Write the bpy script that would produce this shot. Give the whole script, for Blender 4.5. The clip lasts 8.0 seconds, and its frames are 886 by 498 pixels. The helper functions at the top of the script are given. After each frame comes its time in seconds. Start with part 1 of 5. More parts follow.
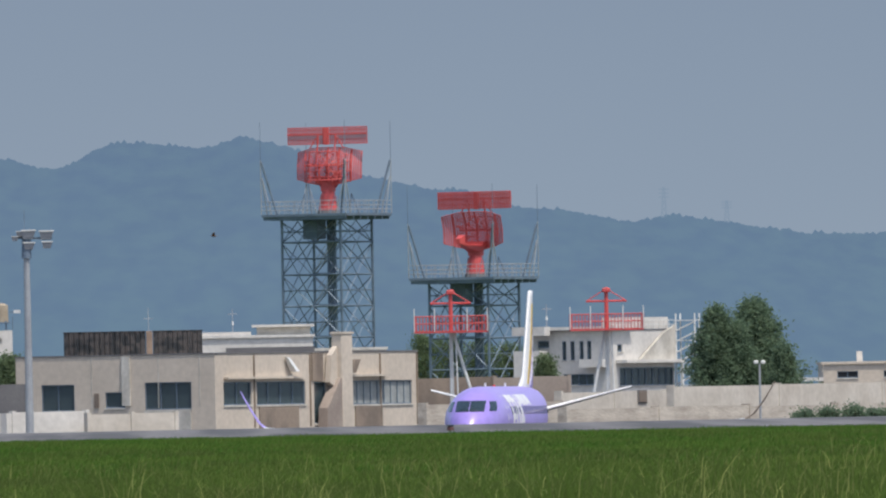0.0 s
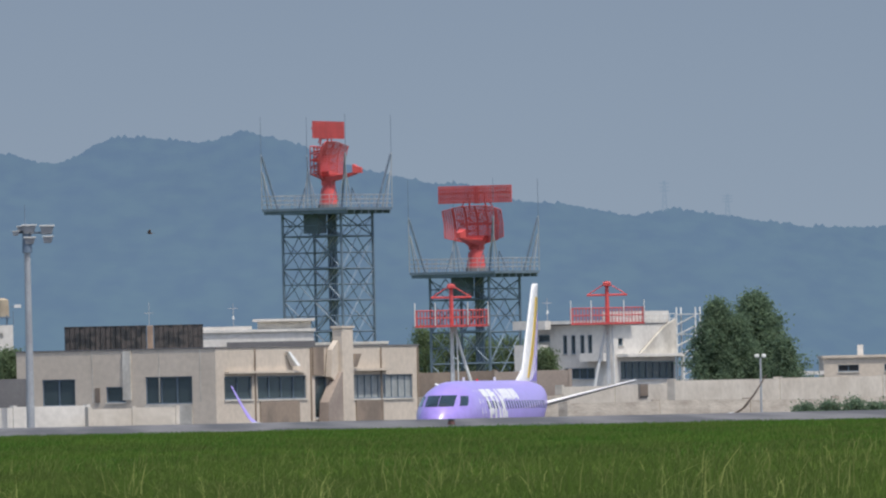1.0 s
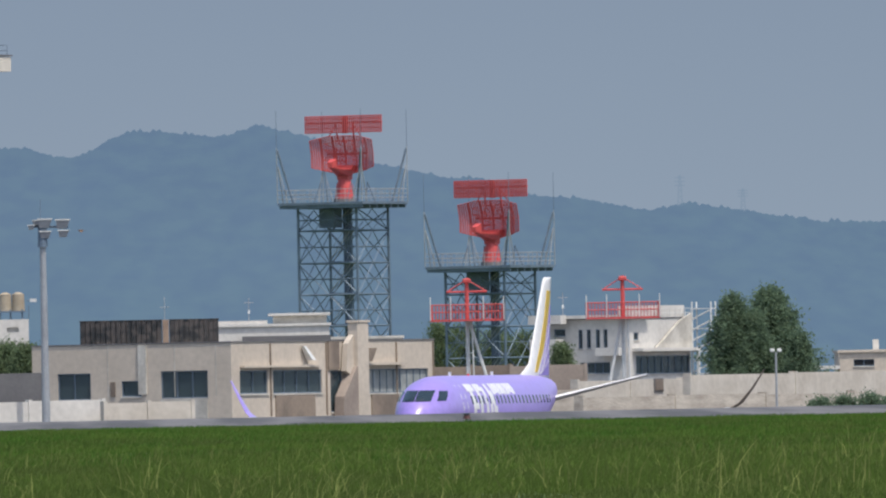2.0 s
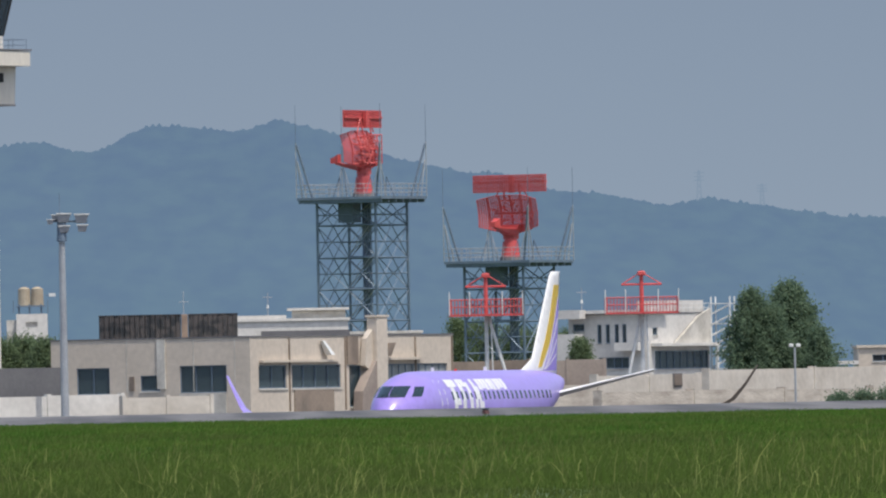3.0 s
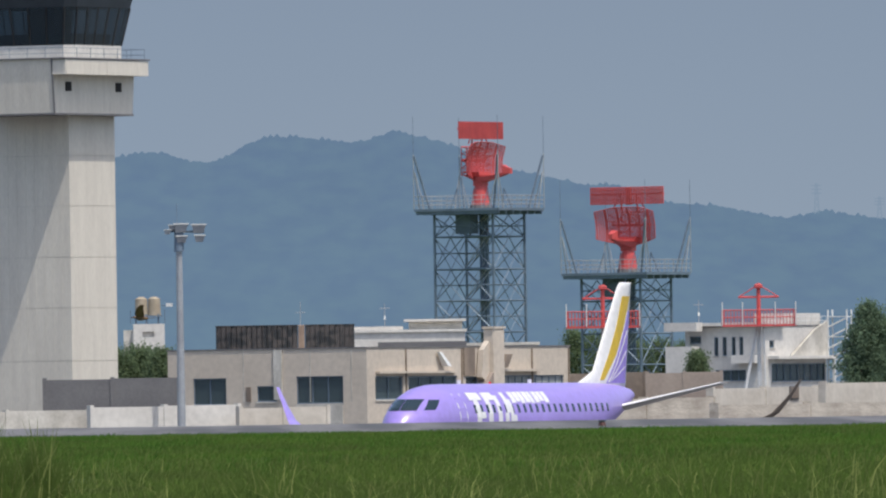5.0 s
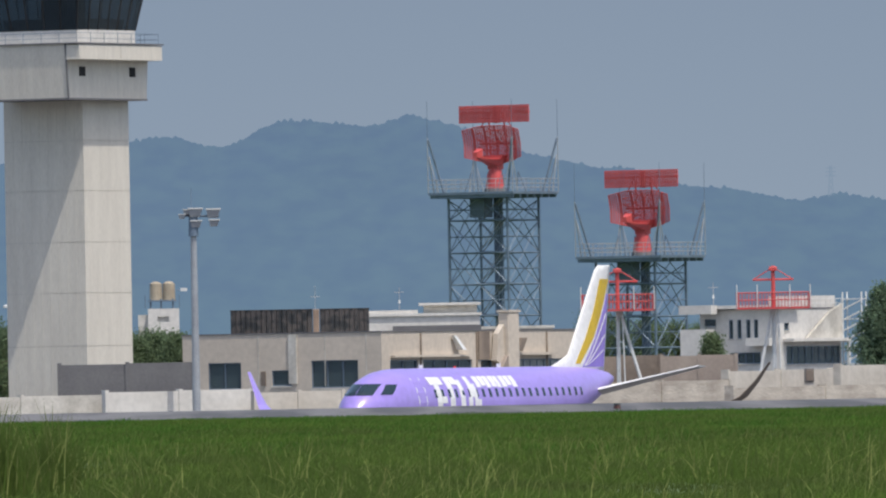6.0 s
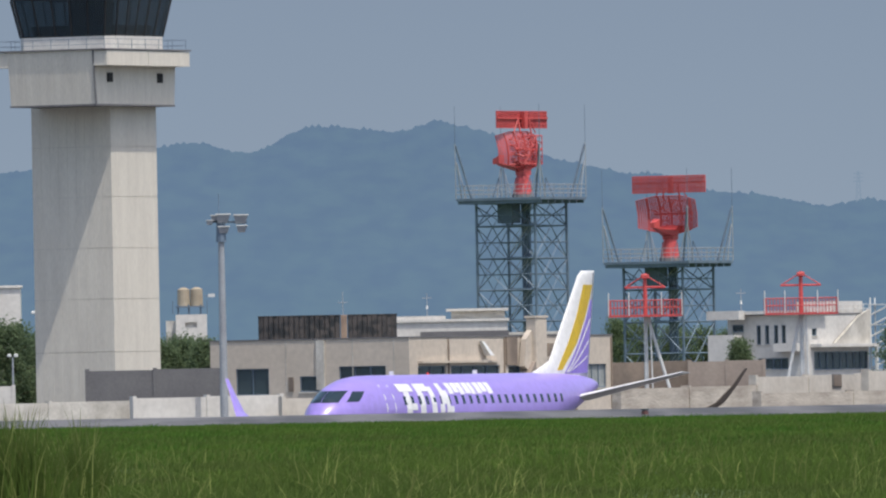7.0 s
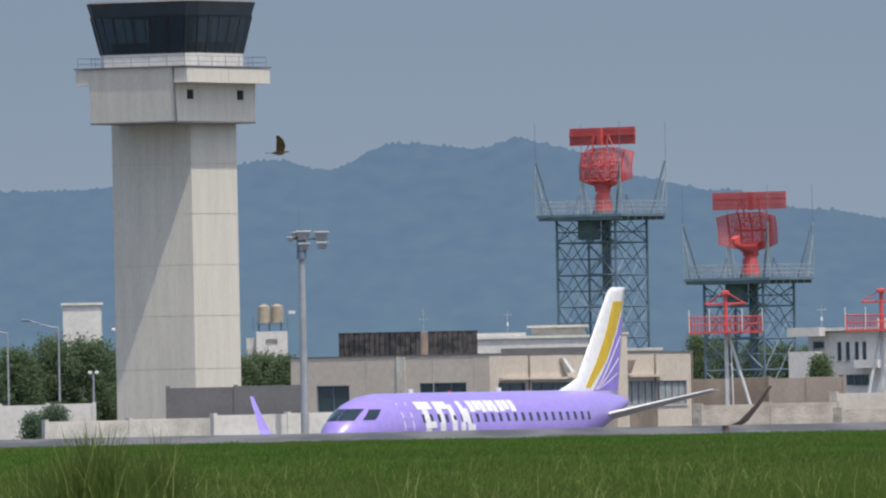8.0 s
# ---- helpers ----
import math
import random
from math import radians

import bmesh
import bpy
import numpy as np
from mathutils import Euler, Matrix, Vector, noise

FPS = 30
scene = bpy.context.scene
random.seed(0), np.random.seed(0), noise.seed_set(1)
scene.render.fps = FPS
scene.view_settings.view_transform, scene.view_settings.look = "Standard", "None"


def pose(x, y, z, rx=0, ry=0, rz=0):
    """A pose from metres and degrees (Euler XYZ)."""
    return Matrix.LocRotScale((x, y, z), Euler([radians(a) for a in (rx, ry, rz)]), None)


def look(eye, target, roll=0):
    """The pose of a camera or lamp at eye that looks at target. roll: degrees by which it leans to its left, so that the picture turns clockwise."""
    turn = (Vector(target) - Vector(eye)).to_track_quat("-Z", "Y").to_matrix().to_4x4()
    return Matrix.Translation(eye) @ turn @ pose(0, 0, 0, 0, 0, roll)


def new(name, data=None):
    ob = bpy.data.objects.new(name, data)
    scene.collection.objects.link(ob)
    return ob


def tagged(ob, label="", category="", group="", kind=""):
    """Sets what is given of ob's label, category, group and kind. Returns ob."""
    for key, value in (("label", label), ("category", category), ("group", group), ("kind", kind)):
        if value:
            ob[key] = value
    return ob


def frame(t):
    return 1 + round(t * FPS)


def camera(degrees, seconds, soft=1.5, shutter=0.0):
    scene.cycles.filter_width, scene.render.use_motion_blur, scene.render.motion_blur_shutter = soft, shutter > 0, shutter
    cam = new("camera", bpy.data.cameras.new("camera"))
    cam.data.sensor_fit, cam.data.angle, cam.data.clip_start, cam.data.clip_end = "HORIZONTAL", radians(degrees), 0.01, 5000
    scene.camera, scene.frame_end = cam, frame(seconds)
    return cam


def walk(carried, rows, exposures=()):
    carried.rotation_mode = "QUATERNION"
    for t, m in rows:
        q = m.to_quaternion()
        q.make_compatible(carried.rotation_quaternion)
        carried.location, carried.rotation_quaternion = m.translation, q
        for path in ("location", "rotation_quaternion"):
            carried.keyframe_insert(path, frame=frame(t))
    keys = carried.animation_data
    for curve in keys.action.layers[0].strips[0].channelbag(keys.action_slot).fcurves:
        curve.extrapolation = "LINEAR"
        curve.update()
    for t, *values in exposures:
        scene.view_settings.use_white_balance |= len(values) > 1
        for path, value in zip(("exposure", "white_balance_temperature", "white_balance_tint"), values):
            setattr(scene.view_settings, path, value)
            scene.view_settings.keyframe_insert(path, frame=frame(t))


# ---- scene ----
# camera: a long lens on a fixed stand, panning to the left
cam = camera(3.5, 8.0, soft=2.2)
EYE = (0.0, 0.0, 4.2)


def aim(pan, tilt, roll):
    p = radians(pan)
    return look(EYE, (math.sin(p) * 100, math.cos(p) * 100, 4.2 + math.tan(radians(tilt)) * 100), -roll)


walk(cam, [(t, aim(p, e, r)) for t, p, e, r in (
    (0.0, 1.0862, 0.6189, 1.13), (0.5, 1.0793, 0.6148, 1.15), (1.0, 1.0831, 0.5958, 1.20), (1.5, 1.0713, 0.5918, 1.22),
    (1.7, 1.0560, 0.5827, 1.20), (2.8, 0.9570, 0.5650, 1.14), (3.0, 0.9459, 0.5556, 1.13), (3.5, 0.9029, 0.5511, 1.03), (4.0, 0.7841, 0.5603, 0.80),
    (4.5, 0.5903, 0.5954, 0.75), (4.7, 0.5325, 0.6100, 0.80), (5.8, 0.4523, 0.5704, 1.03), (6.0, 0.4255, 0.5458, 1.07),
    (6.5, 0.3707, 0.5417, 1.18), (7.0, 0.3166, 0.5705, 1.10), (7.5, 0.1836, 0.6298, 1.15), (8.0, 0.0, 0.6429, 1.15))])

# light: high hazy sun from behind on the right
SUN = Vector((0.266, -0.365, 1.0)).normalized()
world = bpy.data.worlds.new("sky")
scene.world = world
world.use_nodes = True
wn = world.node_tree
sky = wn.nodes.new("ShaderNodeTexSky")
sky.sky_type, sky.sun_disc = "NISHITA", False
sky.sun_elevation, sky.sun_rotation = math.asin(SUN.z), math.atan2(SUN.x, SUN.y)
sky.dust_density = 2.5
wn.links.new(sky.outputs[0], wn.nodes["Background"].inputs[0])
wn.nodes["Background"].inputs[1].default_value = 0.18
sun = new("sun", bpy.data.lights.new("sun", "SUN"))
sun.data.energy, sun.data.angle, sun.data.color = 3.5, radians(0.8), (1.0, 0.95, 0.87)
sun.matrix_world = look(SUN * 100, (0, 0, 0))
scene.view_settings.exposure = 0.0


# ---- materials ----
def material(name, base, second=None, scale=1.0, fine=18.0, rough=0.7, metal=0.0, bump=0.15, contrast=0.5, streak=False, vary=0.0, leafy=0.0, stretch=(1, 1, 1)):
    """A painted, stained or mineral surface: two scales of variation, a little relief."""
    m = bpy.data.materials.new(name)
    m.use_nodes = True
    nt = m.node_tree
    b = nt.nodes["Principled BSDF"]
    tc = nt.nodes.new("ShaderNodeTexCoord")
    mp = nt.nodes.new("ShaderNodeMapping")
    mp.inputs["Scale"].default_value = (3.0, 3.0, 0.35) if streak else stretch
    nt.links.new(tc.outputs["Object"], mp.inputs[0])
    big, small = nt.nodes.new("ShaderNodeTexNoise"), nt.nodes.new("ShaderNodeTexNoise")
    for n, s in ((big, scale), (small, fine)):
        n.inputs["Scale"].default_value, n.inputs["Detail"].default_value = s, 5
        nt.links.new(mp.outputs[0], n.inputs["Vector"])
    ramp = nt.nodes.new("ShaderNodeValToRGB")
    ramp.color_ramp.elements[0].position, ramp.color_ramp.elements[1].position = 0.5 - 0.25 * (1.2 - contrast), 0.5 + 0.25 * (1.2 - contrast)
    second = second or tuple(c * 0.78 for c in base)
    ramp.color_ramp.elements[0].color, ramp.color_ramp.elements[1].color = (*second, 1), (*base, 1)
    nt.links.new(big.outputs[0], ramp.inputs[0])
    mix = nt.nodes.new("ShaderNodeMixRGB")
    mix.blend_type = "MULTIPLY"
    mix.inputs[0].default_value = 0.35
    grey = nt.nodes.new("ShaderNodeValToRGB")
    grey.color_ramp.elements[0].color, grey.color_ramp.elements[0].position = (0.6, 0.6, 0.6, 1), 0.3
    grey.color_ramp.elements[1].position = 0.65
    nt.links.new(small.outputs[0], grey.inputs[0])
    nt.links.new(ramp.outputs[0], mix.inputs[1])
    nt.links.new(grey.outputs[0], mix.inputs[2])
    out = mix.outputs[0]
    if vary:
        geo = nt.nodes.new("ShaderNodeNewGeometry")
        hsv = nt.nodes.new("ShaderNodeHueSaturation")
        mr = nt.nodes.new("ShaderNodeMapRange")
        mr.inputs["To Min"].default_value, mr.inputs["To Max"].default_value = 1 - vary, 1 + vary
        nt.links.new(geo.outputs["Random Per Island"], mr.inputs[0])
        nt.links.new(mr.outputs[0], hsv.inputs["Value"])
        nt.links.new(out, hsv.inputs["Color"])
        out = hsv.outputs[0]
    nt.links.new(out, b.inputs["Base Color"])
    b.inputs["Roughness"].default_value, b.inputs["Metallic"].default_value = rough, metal
    if leafy:   # light comes through thin leaves
        tr, mx = nt.nodes.new("ShaderNodeBsdfTranslucent"), nt.nodes.new("ShaderNodeMixShader")
        nt.links.new(out, tr.inputs[0])
        mx.inputs[0].default_value = leafy
        nt.links.new(b.outputs[0], mx.inputs[1])
        nt.links.new(tr.outputs[0], mx.inputs[2])
        nt.links.new(mx.outputs[0], nt.nodes["Material Output"].inputs[0])
        b.inputs["Specular IOR Level"].default_value = 0.15
    if bump:
        bp = nt.nodes.new("ShaderNodeBump")
        bp.inputs["Strength"].default_value, bp.inputs["Distance"].default_value = bump, 0.05
        nt.links.new(small.outputs[0], bp.inputs["Height"])
        nt.links.new(bp.outputs[0], b.inputs["Normal"])
    return m


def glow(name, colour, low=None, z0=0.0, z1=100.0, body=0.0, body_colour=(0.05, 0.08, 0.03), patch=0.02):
    """Distance with painted haze: a backdrop that glows, over a little lit forest."""
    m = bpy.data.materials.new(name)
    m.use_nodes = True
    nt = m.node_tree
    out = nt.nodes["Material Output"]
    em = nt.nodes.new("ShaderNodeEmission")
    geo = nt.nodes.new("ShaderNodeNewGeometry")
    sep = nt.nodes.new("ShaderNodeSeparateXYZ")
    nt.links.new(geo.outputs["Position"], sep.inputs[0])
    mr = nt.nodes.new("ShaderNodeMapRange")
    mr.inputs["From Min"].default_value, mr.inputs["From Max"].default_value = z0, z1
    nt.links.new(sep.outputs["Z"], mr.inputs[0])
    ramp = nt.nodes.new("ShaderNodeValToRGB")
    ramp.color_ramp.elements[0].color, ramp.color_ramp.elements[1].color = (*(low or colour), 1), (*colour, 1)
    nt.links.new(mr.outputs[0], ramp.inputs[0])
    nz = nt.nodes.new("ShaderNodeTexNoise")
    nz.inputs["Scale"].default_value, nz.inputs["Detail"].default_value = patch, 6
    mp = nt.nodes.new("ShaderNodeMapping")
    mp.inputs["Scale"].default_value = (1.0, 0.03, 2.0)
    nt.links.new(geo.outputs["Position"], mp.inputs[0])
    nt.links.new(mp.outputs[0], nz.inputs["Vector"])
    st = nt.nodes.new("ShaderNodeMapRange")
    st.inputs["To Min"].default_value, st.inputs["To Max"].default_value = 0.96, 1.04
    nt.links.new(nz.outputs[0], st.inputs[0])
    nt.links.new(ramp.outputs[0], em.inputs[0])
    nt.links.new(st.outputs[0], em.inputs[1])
    if body:
        df, mx = nt.nodes.new("ShaderNodeBsdfDiffuse"), nt.nodes.new("ShaderNodeMixShader")
        fn = nt.nodes.new("ShaderNodeTexNoise")
        fn.inputs["Scale"].default_value, fn.inputs["Detail"].default_value = 0.12, 6
        nt.links.new(mp.outputs[0], fn.inputs["Vector"])
        cr = nt.nodes.new("ShaderNodeValToRGB")
        cr.color_ramp.elements[0].position, cr.color_ramp.elements[1].position = 0.35, 0.65
        cr.color_ramp.elements[0].color = (*(c * 0.4 for c in body_colour), 1)
        cr.color_ramp.elements[1].color = (*(c * 1.6 for c in body_colour), 1)
        nt.links.new(fn.outputs[0], cr.inputs[0])
        nt.links.new(cr.outputs[0], df.inputs[0])
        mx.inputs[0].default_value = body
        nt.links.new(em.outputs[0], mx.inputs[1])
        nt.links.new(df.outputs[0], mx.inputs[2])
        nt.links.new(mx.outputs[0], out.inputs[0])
    else:
        nt.links.new(em.outputs[0], out.inputs[0])
    return m


def glass(name, tint, rough=0.05, clear=0.6):
    m = bpy.data.materials.new(name)
    m.use_nodes = True
    b = m.node_tree.nodes["Principled BSDF"]
    b.inputs["Base Color"].default_value = (*tint, 1)
    b.inputs["Roughness"].default_value = rough
    b.inputs["Transmission Weight"].default_value = clear
    b.inputs["IOR"].default_value = 1.15 if clear > 0.5 else 1.45
    return m


SKY_GLOW = glow("hazy_sky", (0.240, 0.306, 0.402), (0.280, 0.350, 0.440), 40, 140, patch=0.002)
FASCIA = material("blue_black_fascia", (0.032, 0.042, 0.052), (0.024, 0.032, 0.04), 1.0, 6, 0.6)
# Haze is emitted as blue by the hill and pylon surfaces themselves.
HILL_HAZE = glow("forested_hills_haze_glow", (0.143, 0.222, 0.350), (0.146, 0.232, 0.352), 20, 95, body=0.12)
FAR_STEEL = glow("steel_haze_glow", (0.215, 0.290, 0.385))
SOIL = material("grass_soil", (0.075, 0.125, 0.022), (0.055, 0.085, 0.02), 0.4, 9, 0.9, bump=0.3)
ASPHALT = material("asphalt", (0.135, 0.130, 0.13), (0.065, 0.064, 0.066), 0.7, 3.5, 0.85, contrast=0.9, stretch=(1, 0.03, 1))
CONCRETE = material("weathered_concrete", (0.60, 0.57, 0.51), (0.44, 0.41, 0.36), 0.6, 5.0, 0.85, contrast=0.8)
BEIGE = material("beige_painted_concrete", (0.60, 0.52, 0.43), (0.52, 0.45, 0.37), 0.25, 2.5, 0.8)
WHITE = material("white_painted_concrete", (0.69, 0.66, 0.61), (0.59, 0.56, 0.515), 0.4, 2.5, 0.75)
TOWER_WHITE = material("pale_tower_panels", (0.68, 0.63, 0.54), (0.615, 0.565, 0.485), 0.8, 8.0, 0.7, streak=True)
PALE_WALL = material("stained_pale_concrete", (0.60, 0.55, 0.48), (0.50, 0.45, 0.385), 0.5, 2.5, 0.85, contrast=0.7, bump=0.3)
RUBBLE = material("rough_stained_rubble", (0.58, 0.52, 0.44), (0.36, 0.31, 0.26), 1.2, 6.0, 0.9, contrast=0.5, bump=0.8, stretch=(0.35, 1.0, 1.3))
GREYWALL = material("grey_screen_wall", (0.17, 0.165, 0.165), (0.13, 0.125, 0.13), 0.5, 6.0, 0.85)
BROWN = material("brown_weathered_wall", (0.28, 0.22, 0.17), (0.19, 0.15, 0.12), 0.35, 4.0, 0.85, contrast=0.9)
TAUPE = material("taupe_wall", (0.36, 0.30, 0.25), (0.26, 0.21, 0.18), 0.4, 4, 0.85)
LOUVRE = material("dark_louvre_metal", (0.060, 0.052, 0.050), (0.013, 0.015, 0.018), 1.6, 9.0, 0.6, contrast=0.9)
RUST = material("rusty_louvre_frame", (0.30, 0.22, 0.16), (0.2, 0.14, 0.11), 1.0, 9.0, 0.75)
# Base lifted and blued to carry the haze over the radar towers.
STEEL = material("haze_blued_galvanised_steel", (0.17, 0.225, 0.29), (0.125, 0.17, 0.225), 0.7, 7.0, 0.55, metal=0.2)
PALE_STEEL = material("pale_galvanised_steel", (0.40, 0.42, 0.44), (0.30, 0.31, 0.33), 0.8, 8.0, 0.5, metal=0.2)
WHITE_STEEL = material("white_painted_steel", (0.75, 0.75, 0.73), (0.6, 0.6, 0.58), 1.5, 10.0, 0.5)
# Saturation lowered to work some haze into the red.
RED = material("red_painted_steel", (0.62, 0.085, 0.08), (0.48, 0.07, 0.07), 0.8, 9.0, 0.5)
RED_MESH = material("red_reflector_mesh", (0.60, 0.09, 0.09), (0.46, 0.07, 0.075), 0.8, 9.0, 0.55)
LILAC = material("lilac_aircraft_paint", (0.335, 0.248, 0.655), (0.31, 0.23, 0.615), 0.3, 3.0, 0.3, bump=0.0, contrast=0.2)
PAINT_WHITE = material("white_aircraft_paint", (0.82, 0.81, 0.79), (0.74, 0.73, 0.72), 0.4, 4.0, 0.32, bump=0.0)
PURPLE = material("violet_fin_paint", (0.28, 0.20, 0.62), (0.25, 0.18, 0.57), 0.5, 4.0, 0.32, bump=0.0)
YELLOW = material("yellow_fin_paint", (0.68, 0.46, 0.02), (0.60, 0.40, 0.02), 0.5, 4.0, 0.35, bump=0.0)
WING_GREY = material("grey_wing_metal", (0.52, 0.51, 0.50), (0.42, 0.41, 0.41), 0.5, 5.0, 0.35, metal=0.3, bump=0.0)
RUBBER = material("black_rubber", (0.02, 0.02, 0.02), None, 2, 20, 0.85)
# Near-black base, so rooms behind the windows look unlit.
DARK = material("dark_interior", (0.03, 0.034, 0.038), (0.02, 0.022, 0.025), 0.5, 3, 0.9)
CURTAIN = material("pale_grey_blind", (0.35, 0.37, 0.36), (0.25, 0.27, 0.27), 1.5, 8, 0.9)
GLASS = glass("window_glass", (0.10, 0.14, 0.16), 0.06, 0.5)
CAB_GLASS = glass("tinted_cab_glass", (0.20, 0.25, 0.28), 0.03, 0.9)
COCKPIT = glass("cockpit_glass", (0.02, 0.035, 0.045), 0.05, 0.0)
BARK = material("bark", (0.10, 0.075, 0.05), None, 2, 15, 0.95, bump=0.4)
# Both leaf greens are paler than foliage, with distance haze in the colour.
LEAF = material("dark_green_leaves_haze_lifted", (0.19, 0.265, 0.165), (0.15, 0.22, 0.14), 0.5, 4, 0.85, bump=0, vary=0.2, leafy=0.6)
LEAF2 = material("mid_green_leaves_haze_lifted", (0.18, 0.235, 0.12), (0.13, 0.185, 0.10), 0.5, 4, 0.85, bump=0, vary=0.25, leafy=0.5)
FAR_BLADE = material("fresh_green_grass", (0.090, 0.185, 0.028), (0.070, 0.140, 0.024), 0.3, 1.5, 0.85, bump=0, vary=0.12, contrast=0.6, leafy=0.5)
BLADE = material("green_grass_blades", (0.115, 0.180, 0.034), (0.095, 0.128, 0.034), 0.16, 0.9, 0.85, bump=0, vary=0.12, contrast=0.7, leafy=0.5)
STALK = material("dry_grass_stalks", (0.26, 0.28, 0.09), (0.14, 0.18, 0.05), 0.5, 3, 0.85, bump=0, vary=0.3, leafy=0.3)
FEATHER = material("brown_feathers", (0.20, 0.115, 0.06), (0.09, 0.055, 0.035), 9, 40, 0.9)
TANK = material("tan_water_tank", (0.44, 0.37, 0.27), (0.34, 0.28, 0.2), 0.8, 6, 0.7)
LAMP_RED = material("red_beacon_lens", (0.75, 0.03, 0.03), None, 3, 12, 0.25, bump=0)


# ---- shape helpers ----
def part(name, bm, mat, parent=None, label="", smooth=False):
    me = bpy.data.meshes.new(name)
    bm.normal_update()
    if smooth:
        for fc in bm.faces:
            fc.smooth = True
    bm.to_mesh(me)
    bm.free()
    me.materials.append(mat)
    ob = new(name, me)
    if parent:
        ob.parent = parent
    if label:
        tagged(ob, label)
    return ob


def thing(name, m, label, category, group="", kind=""):
    ob = new(name)
    ob.matrix_world = m
    return tagged(ob, label, category, group, kind)


def box(bm, x0, x1, y0, y1, z0, z1, bevel=0.0):
    c = Matrix.Translation(((x0 + x1) / 2, (y0 + y1) / 2, (z0 + z1) / 2)) @ Matrix.Diagonal((x1 - x0, y1 - y0, z1 - z0, 1))
    r = bmesh.ops.create_cube(bm, size=1, matrix=c)
    if bevel:
        es = list({e for v in r["verts"] for e in v.link_edges})
        bmesh.ops.bevel(bm, geom=es, offset=bevel, segments=1, affect="EDGES")
    return bm


def bar(bm, a, b, r=0.05, r2=None, n=6):
    a, b = Vector(a), Vector(b)
    d = b - a
    m = Matrix.Translation((a + b) / 2) @ d.to_track_quat("Z", "Y").to_matrix().to_4x4()
    bmesh.ops.create_cone(bm, cap_ends=True, segments=n, radius1=r, radius2=r if r2 is None else r2, depth=d.length, matrix=m)
    return bm


def loft(bm, rings, cap=True):
    vs = [[bm.verts.new(p) for p in ring] for ring in rings]
    n = len(vs[0])
    for a, b in zip(vs, vs[1:]):
        for i in range(n):
            bm.faces.new((a[i], a[(i + 1) % n], b[(i + 1) % n], b[i]))
    if cap:
        bm.faces.new(list(reversed(vs[0])))
        bm.faces.new(vs[-1])
    bmesh.ops.recalc_face_normals(bm, faces=bm.faces)
    return bm


B = bmesh.new


def wall_panel(bm, length, z0, z1, th, openings, place):
    """A wall of that length along its own x, thickness along y, with openings (x0, x1, z0, z1) through it."""
    xs = sorted({0.0, length, *(v for o in openings for v in o[:2])})
    for a, b in zip(xs, xs[1:]):
        holes = sorted((o[2], o[3]) for o in openings if o[0] < (a + b) / 2 < o[1])
        z = z0
        for h0, h1 in [*holes, (z1, z1)]:
            if h0 > z + 1e-4:
                c = Matrix.Translation(((a + b) / 2, th / 2, (z + h0) / 2)) @ Matrix.Diagonal((b - a, th, h0 - z, 1))
                bmesh.ops.create_cube(bm, size=1, matrix=place @ c)
            z = h1
    bmesh.ops.remove_doubles(bm, verts=bm.verts, dist=0.001)
    return bm


TURN = -29.1   # the airport's buildings all stand at this angle


def window(parent, place, o, pane_mat=None, bars=1, frame_mat=None):
    """A framed window set into an opening, with panes and a sill; place is the wall's own frame."""
    x0, x1, z0, z1 = o
    w = part("window", box(B(), x0, x1, 0.16, 0.2, z0, z1), pane_mat or GLASS, parent)
    w.matrix_local = place
    bm = B()
    for a in (x0, x1 - 0.07):
        box(bm, a, a + 0.07, 0.08, 0.15, z0, z1)
    for a in (z0, z1 - 0.07):
        box(bm, x0 + 0.07, x1 - 0.07, 0.08, 0.15, a, a + 0.07)
    for i in range(bars):
        x = x0 + (x1 - x0) * (i + 1) / (bars + 1)
        box(bm, x - 0.03, x + 0.03, 0.09, 0.14, z0 + 0.07, z1 - 0.07)
    part("frame", bm, frame_mat or STEEL, w)
    part("sill", box(B(), x0 - 0.05, x1 + 0.05, -0.08, 0.05, z0 - 0.1, z0 - 0.004), CONCRETE, w)
    return w


# ---- ground ----
def ground_z(y):
    return float(np.interp(y, (-300, 0, 80, 120, 200, 300, 318, 345, 372, 450, 520), (2.4, 2.6, 3.1, 3.33, 3.48, 3.61, 3.65, 3.725, 3.58, 1.2, 0.0)))


def sheet(name, ys, x0, x1, nx, lift, mat, label, category):
    bm = B()
    rows = []
    for y in ys:
        rows.append([bm.verts.new((x0 + (x1 - x0) * i / nx, y, ground_z(y) + lift)) for i in range(nx + 1)])
    for a, b in zip(rows, rows[1:]):
        for i in range(nx):
            bm.faces.new((a[i], a[i + 1], b[i + 1], b[i]))
    return tagged(part(name, bm, mat), label, category, kind="structure")


sheet("ground", [-4880, -2000, -300, 0, 40, 80, 120, 160, 200, 250, 300, 318, 345, 372, 400, 450, 520, 900, 1600, 3000, 4880], -4880, 4880, 40, 0.0, SOIL,
      "green grass airfield rising gently to the runway", "ground")
sheet("runway", [301, 310, 318, 332, 345, 358], -600, 600, 30, 0.02, ASPHALT, "worn grey asphalt runway beyond the grass", "runway")
sheet("apron", [522, 700, 900, 1000, 1300], -300, 300, 20, 0.02, ASPHALT, "grey apron and taxiway before the buildings", "apron")


